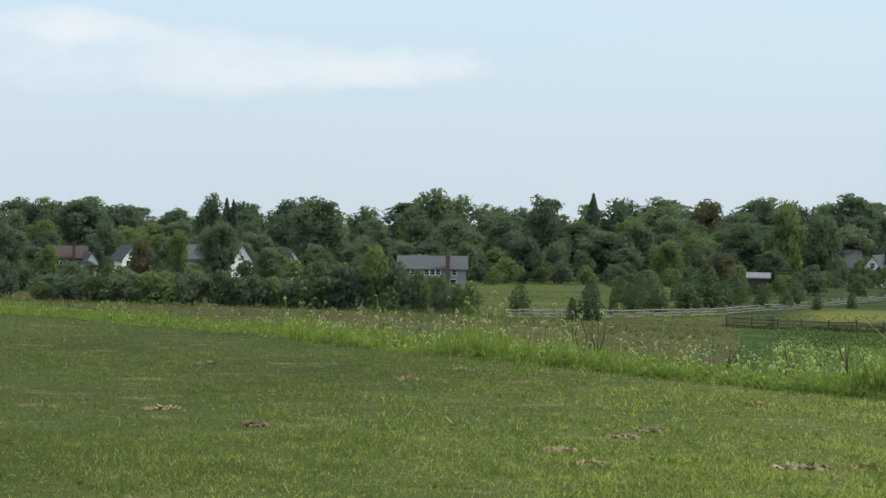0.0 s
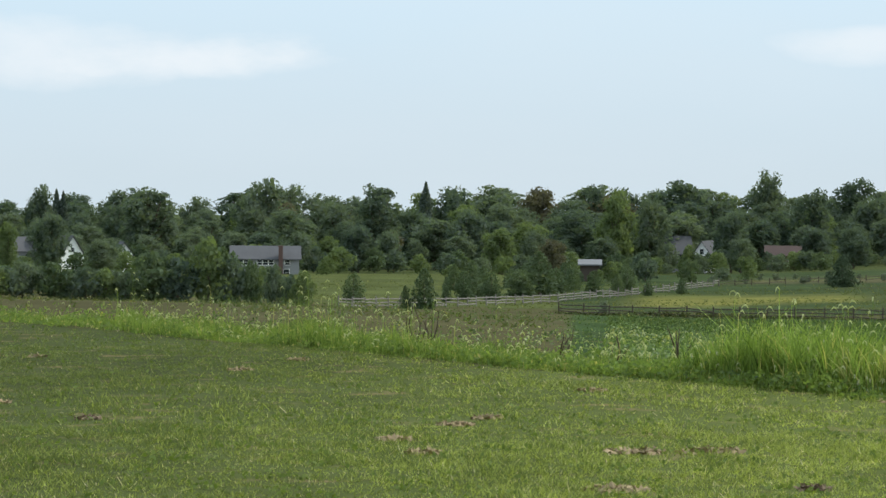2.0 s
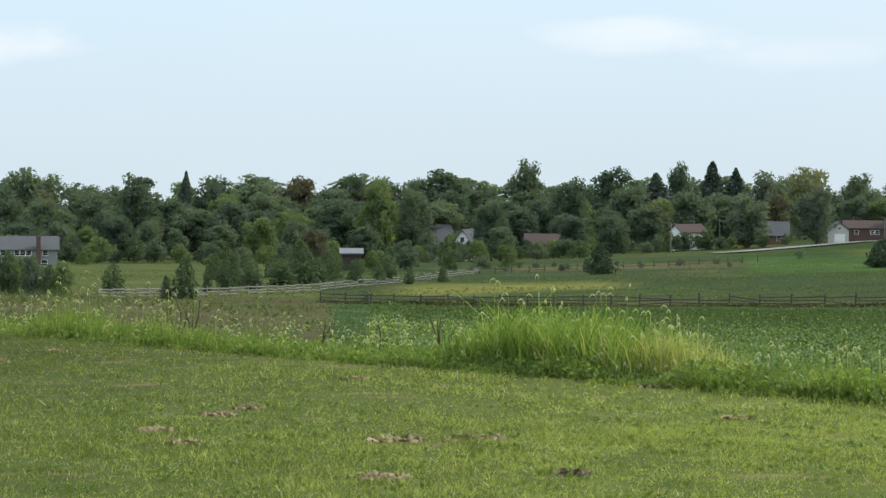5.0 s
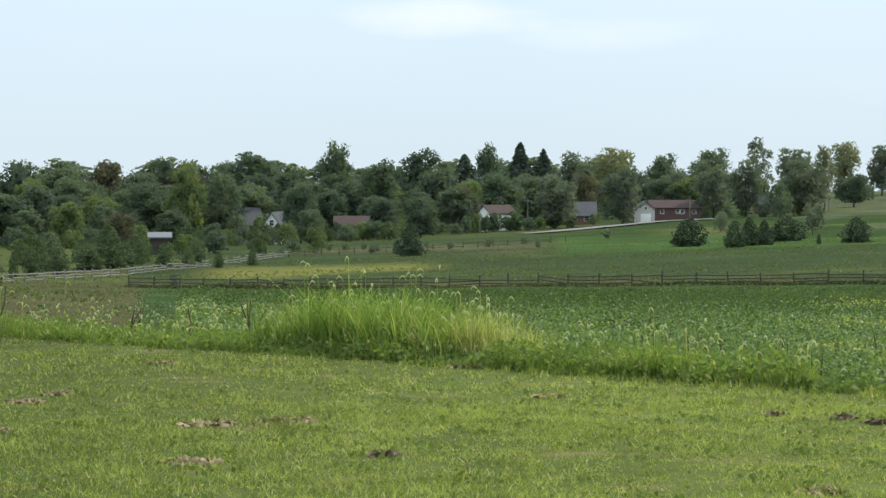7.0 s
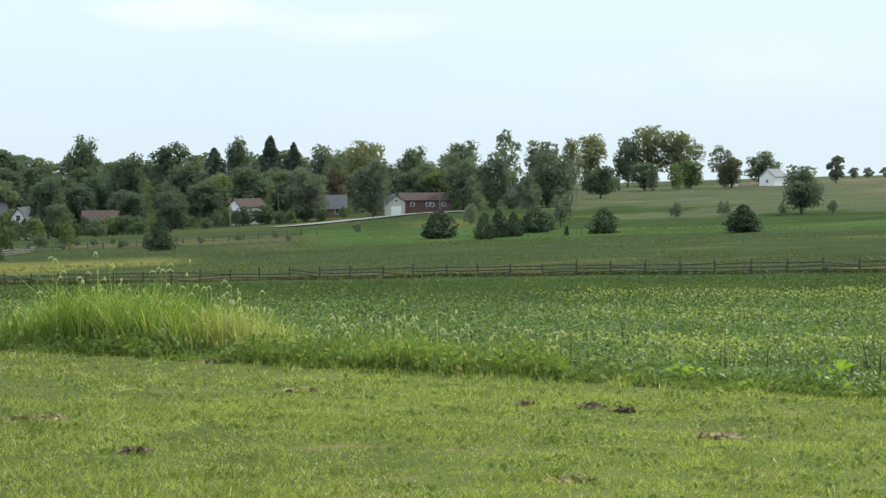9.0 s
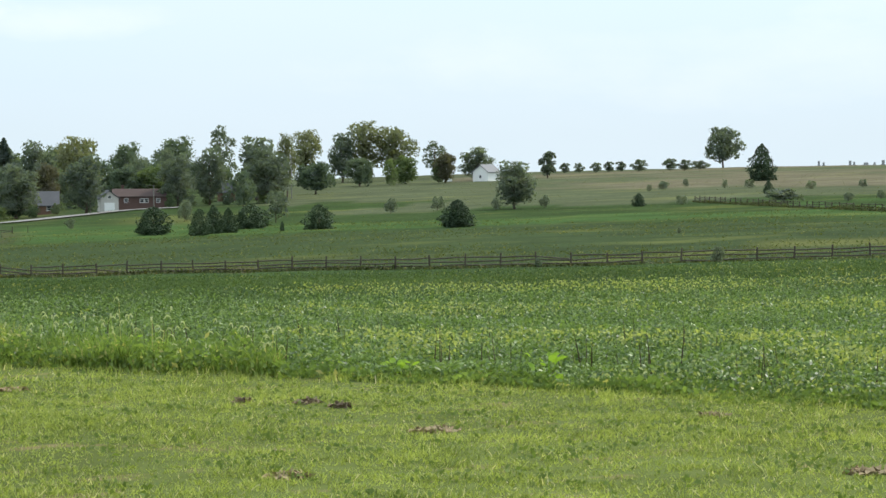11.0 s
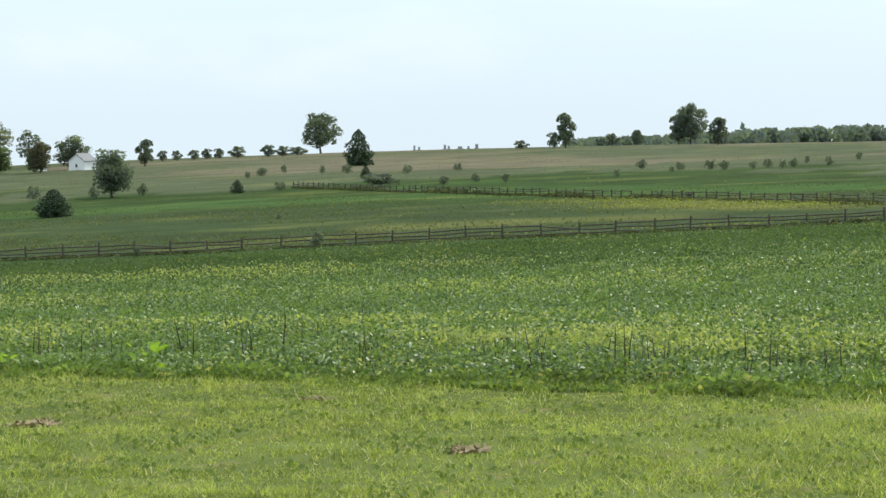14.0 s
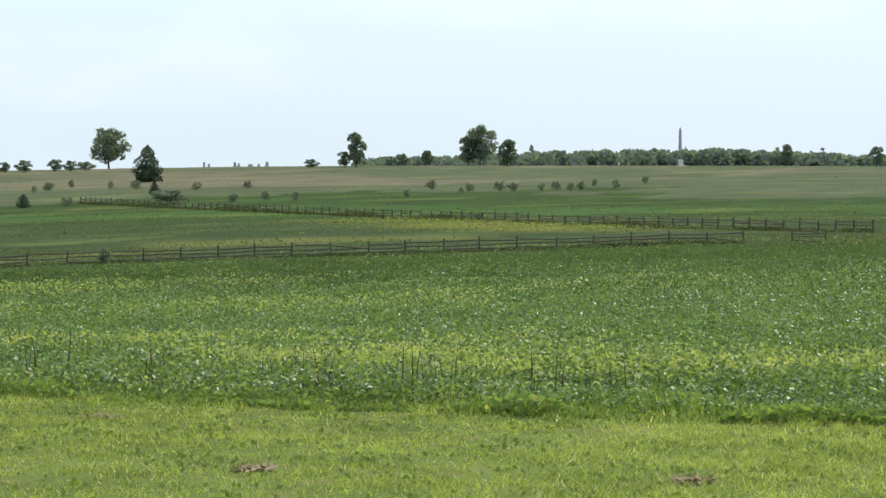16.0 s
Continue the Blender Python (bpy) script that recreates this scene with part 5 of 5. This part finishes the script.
def cuttings(bearing, d, wide, dark, seed):
    """A flattened heap of dry cut grass, or a scrape of bare earth, on the lawn."""
    rng = np.random.default_rng(seed)
    x0, y0, _ = spot(bearing, d)
    count = 110
    a, r = rng.uniform(0, 2 * np.pi, count), np.sqrt(rng.uniform(0, 1, count)) * wide / 2
    x, y = x0 + r * np.cos(a), y0 + r * np.sin(a) * 0.8
    p = on_ground(x, y) + np.stack([np.zeros(count), np.zeros(count), 0.01 + rng.uniform(0, 0.025, count) * (1 - 2 * r / wide * 0.8) * (2 if dark else 1.2)], 1)
    pts, faces = cards(p, rng.uniform(0.03, 0.09, count), rng, 0.6, 2.2)
    ob = quads("dirt_scrape" if dark else "dry_patch", pts, faces, EARTH if dark else HAY)
    tagged(ob, "scuffed dark earth and roots in the lawn" if dark else "flattened patch of dry brown grass cuttings on the lawn", "lawn litter", "dry patches on the lawn")


def meadow_tufts():
    """Rough tufts over the meadow beyond the fences."""
    rng = np.random.default_rng(105)
    pieces = []
    for low, high, count, size in ((90, 240, 14000, 0.3), (200, 420, 34000, 0.32), (420, 900, 13000, 0.3)):
        x, y = scatter(count, low, high, -13, 57, rng)
        b, d = np.degrees(np.arctan2(x, y)), np.hypot(x, y)
        keep = (beyond_lawn(x, y) > 3) & ((d * np.cos(np.radians(b - 44)) > 193) | ((b < 7) & (d > 90))) & (field_noise(x, y, 0.03, 6.0) > rng.uniform(-0.5, 0.35, len(x)))
        p = on_ground(x[keep], y[keep])
        k = 3
        p = np.repeat(p, k, 0) + np.concatenate([rng.normal(0, size * 0.5, (len(p) * k, 2)), np.zeros((len(p) * k, 1))], 1)
        pieces.append(blades(p, rng.uniform(0.4, 1.2, len(p)) * size, rng.uniform(0.25, 0.6, len(p)) * size, rng, 1.4, 0.5, 1))
    pts, faces = joined(pieces)
    tagged(quads("meadow_grass", pts, faces, MEADOW), "rough uncut meadow grass with yellowing tufts", "grass", "", "stuff")


def yellow_weeds():
    """Strips of yellow flowering weeds between the two field fences."""
    rng = np.random.default_rng(107)
    x, y = scatter(90000, 185, 360, 40, 54, rng)
    b, d = np.degrees(np.arctan2(x, y)), np.hypot(x, y)
    depth = d * np.cos(np.radians(b - 44))
    near = np.exp(-((depth - 201) / 4.0) ** 2) * 0.12
    far = yellow_strip(x, y) * 0.9
    keep = rng.uniform(0, 1, len(x)) < (near + far) * np.clip(0.35 + 1.2 * field_noise(x, y, 0.12, 4.0), 0, 1)
    p = on_ground(x[keep], y[keep])
    p[:, 2] += rng.uniform(0.15, 0.45, len(p))
    tagged(quads("yellow_weeds", *cards(p, rng.uniform(0.12, 0.26, len(p)), rng, 0.3, 1.4), YELLOW_WEED), "yellow flowering weeds in strips between the field fences", "weeds", "", "stuff")


def fence_weeds():
    """Rank dark growth left standing at the feet of the field fences."""
    rng = np.random.default_rng(109)
    pieces = []
    for (ax, ay, _), (bx, by, _), count, tall in ((fence_line(7.2), fence_line(51.7), 9000, 0.4), (*FAR_FENCE, 14000, 0.75)):
        s = rng.uniform(0, 1, count)
        x, y = ax + (bx - ax) * s + rng.normal(0, 0.5, count), ay + (by - ay) * s + rng.normal(0, 0.5, count)
        h = tall * np.clip(0.55 + 1.5 * field_noise(x, y, 0.06, 3.0), 0.1, 1.3)
        p = on_ground(x, y)
        p[:, 2] += rng.uniform(0, 1, count) * h
        pieces.append(cards(p, rng.uniform(0.10, 0.26, count), rng, 0.0, 1.6))
    tagged(quads("fence_weeds", *joined(pieces), RANK), "rank dark weeds along the feet of the field fences", "weeds", "", "stuff")


def hill_shrubs():
    """A loose row of small shrubs half way up the hill."""
    rng = np.random.default_rng(110)
    for bearing in np.arange(43.8, 48.6, 0.65):
        h = rng.uniform(1.0, 2.4)
        scrub.plant(bearing + rng.uniform(-0.3, 0.3), 545 + rng.uniform(-18, 18), h, h * rng.uniform(0.9, 1.9), rng, 1 + rng.integers(2))
    for bearing in (33.6, 34.0, 37.6, 38.9):
        h = rng.uniform(1.4, 2.4)
        scrub.plant(bearing + rng.uniform(-0.3, 0.3), rng.uniform(560, 620), h, h * rng.uniform(0.9, 1.7), rng, 1 + rng.integers(2))


fence_weeds()
hill_shrubs()
grow_lawn()
grow_shade_tufts()
grow_beans()
yellow_beans()
grow_stalks()
grow_edge()
meadow_tufts()
yellow_weeds()
grass_clump(13.6, 1.6, 6.2, 2.4, 1.62, 2600, 201, CLUMP, "tall bright green foxtail clump at the lawn's edge")
grass_clump(15.9, 1.5, 3.6, 2.0, 1.25, 800, 202, TALL_DRY, "yellowing foxtail clump beside the green one")
for row in ((21.2, 0.6, 0.62, 301), (31.3, 0.5, 0.6, 302), (22.8, 0.5, 0.4, 303), (20.6, 0.9, 0.5, 304), (27.5, 0.5, 0.35, 305)):
    broad_weed(*row)
for row in ((3.6, 2.0, 1.25, 501), (3.9, 2.4, 1.1, 502), (10.3, 2.0, 1.1, 503), (7.2, 2.2, 0.9, 504), (8.6, 1.5, 1.0, 505)):
    dead_weed(*row)
# bearing, distance, width of dry patches; then of dark scrapes
DRY = ((-7.1, 39.3, 0.7), (-0.9, 48.9, 0.6), (0.6, 52.7, 0.5), (-6.0, 53.8, 0.6), (5.4, 35.5, 0.5), (4.6, 34.2, 0.6), (3.0, 31.5, 0.5), (3.8, 29.8, 0.5),
       (9.1, 30.4, 0.9), (11.1, 30.4, 0.9), (8.0, 42.6, 0.6), (8.7, 25.4, 0.8), (15.7, 41.5, 0.8), (17.8, 34.7, 0.5), (28.4, 27.5, 0.7), (35.5, 29.7, 0.4), (39.3, 23.8, 0.5), (24.7, 22.7, 0.5), (50.4, 23.0, 0.5), (8.1, 42.8, 0.5))
DARK = ((23.55, 31.8, 0.25), (25.17, 31.2, 0.35), (26.0, 30.6, 0.3), (13.7, 25.9, 0.4), (-4.7, 35.3, 0.4))
for i, row in enumerate(DRY):
    cuttings(*row, False, 400 + i)
for i, row in enumerate(DARK):
    cuttings(*row, True, 450 + i)
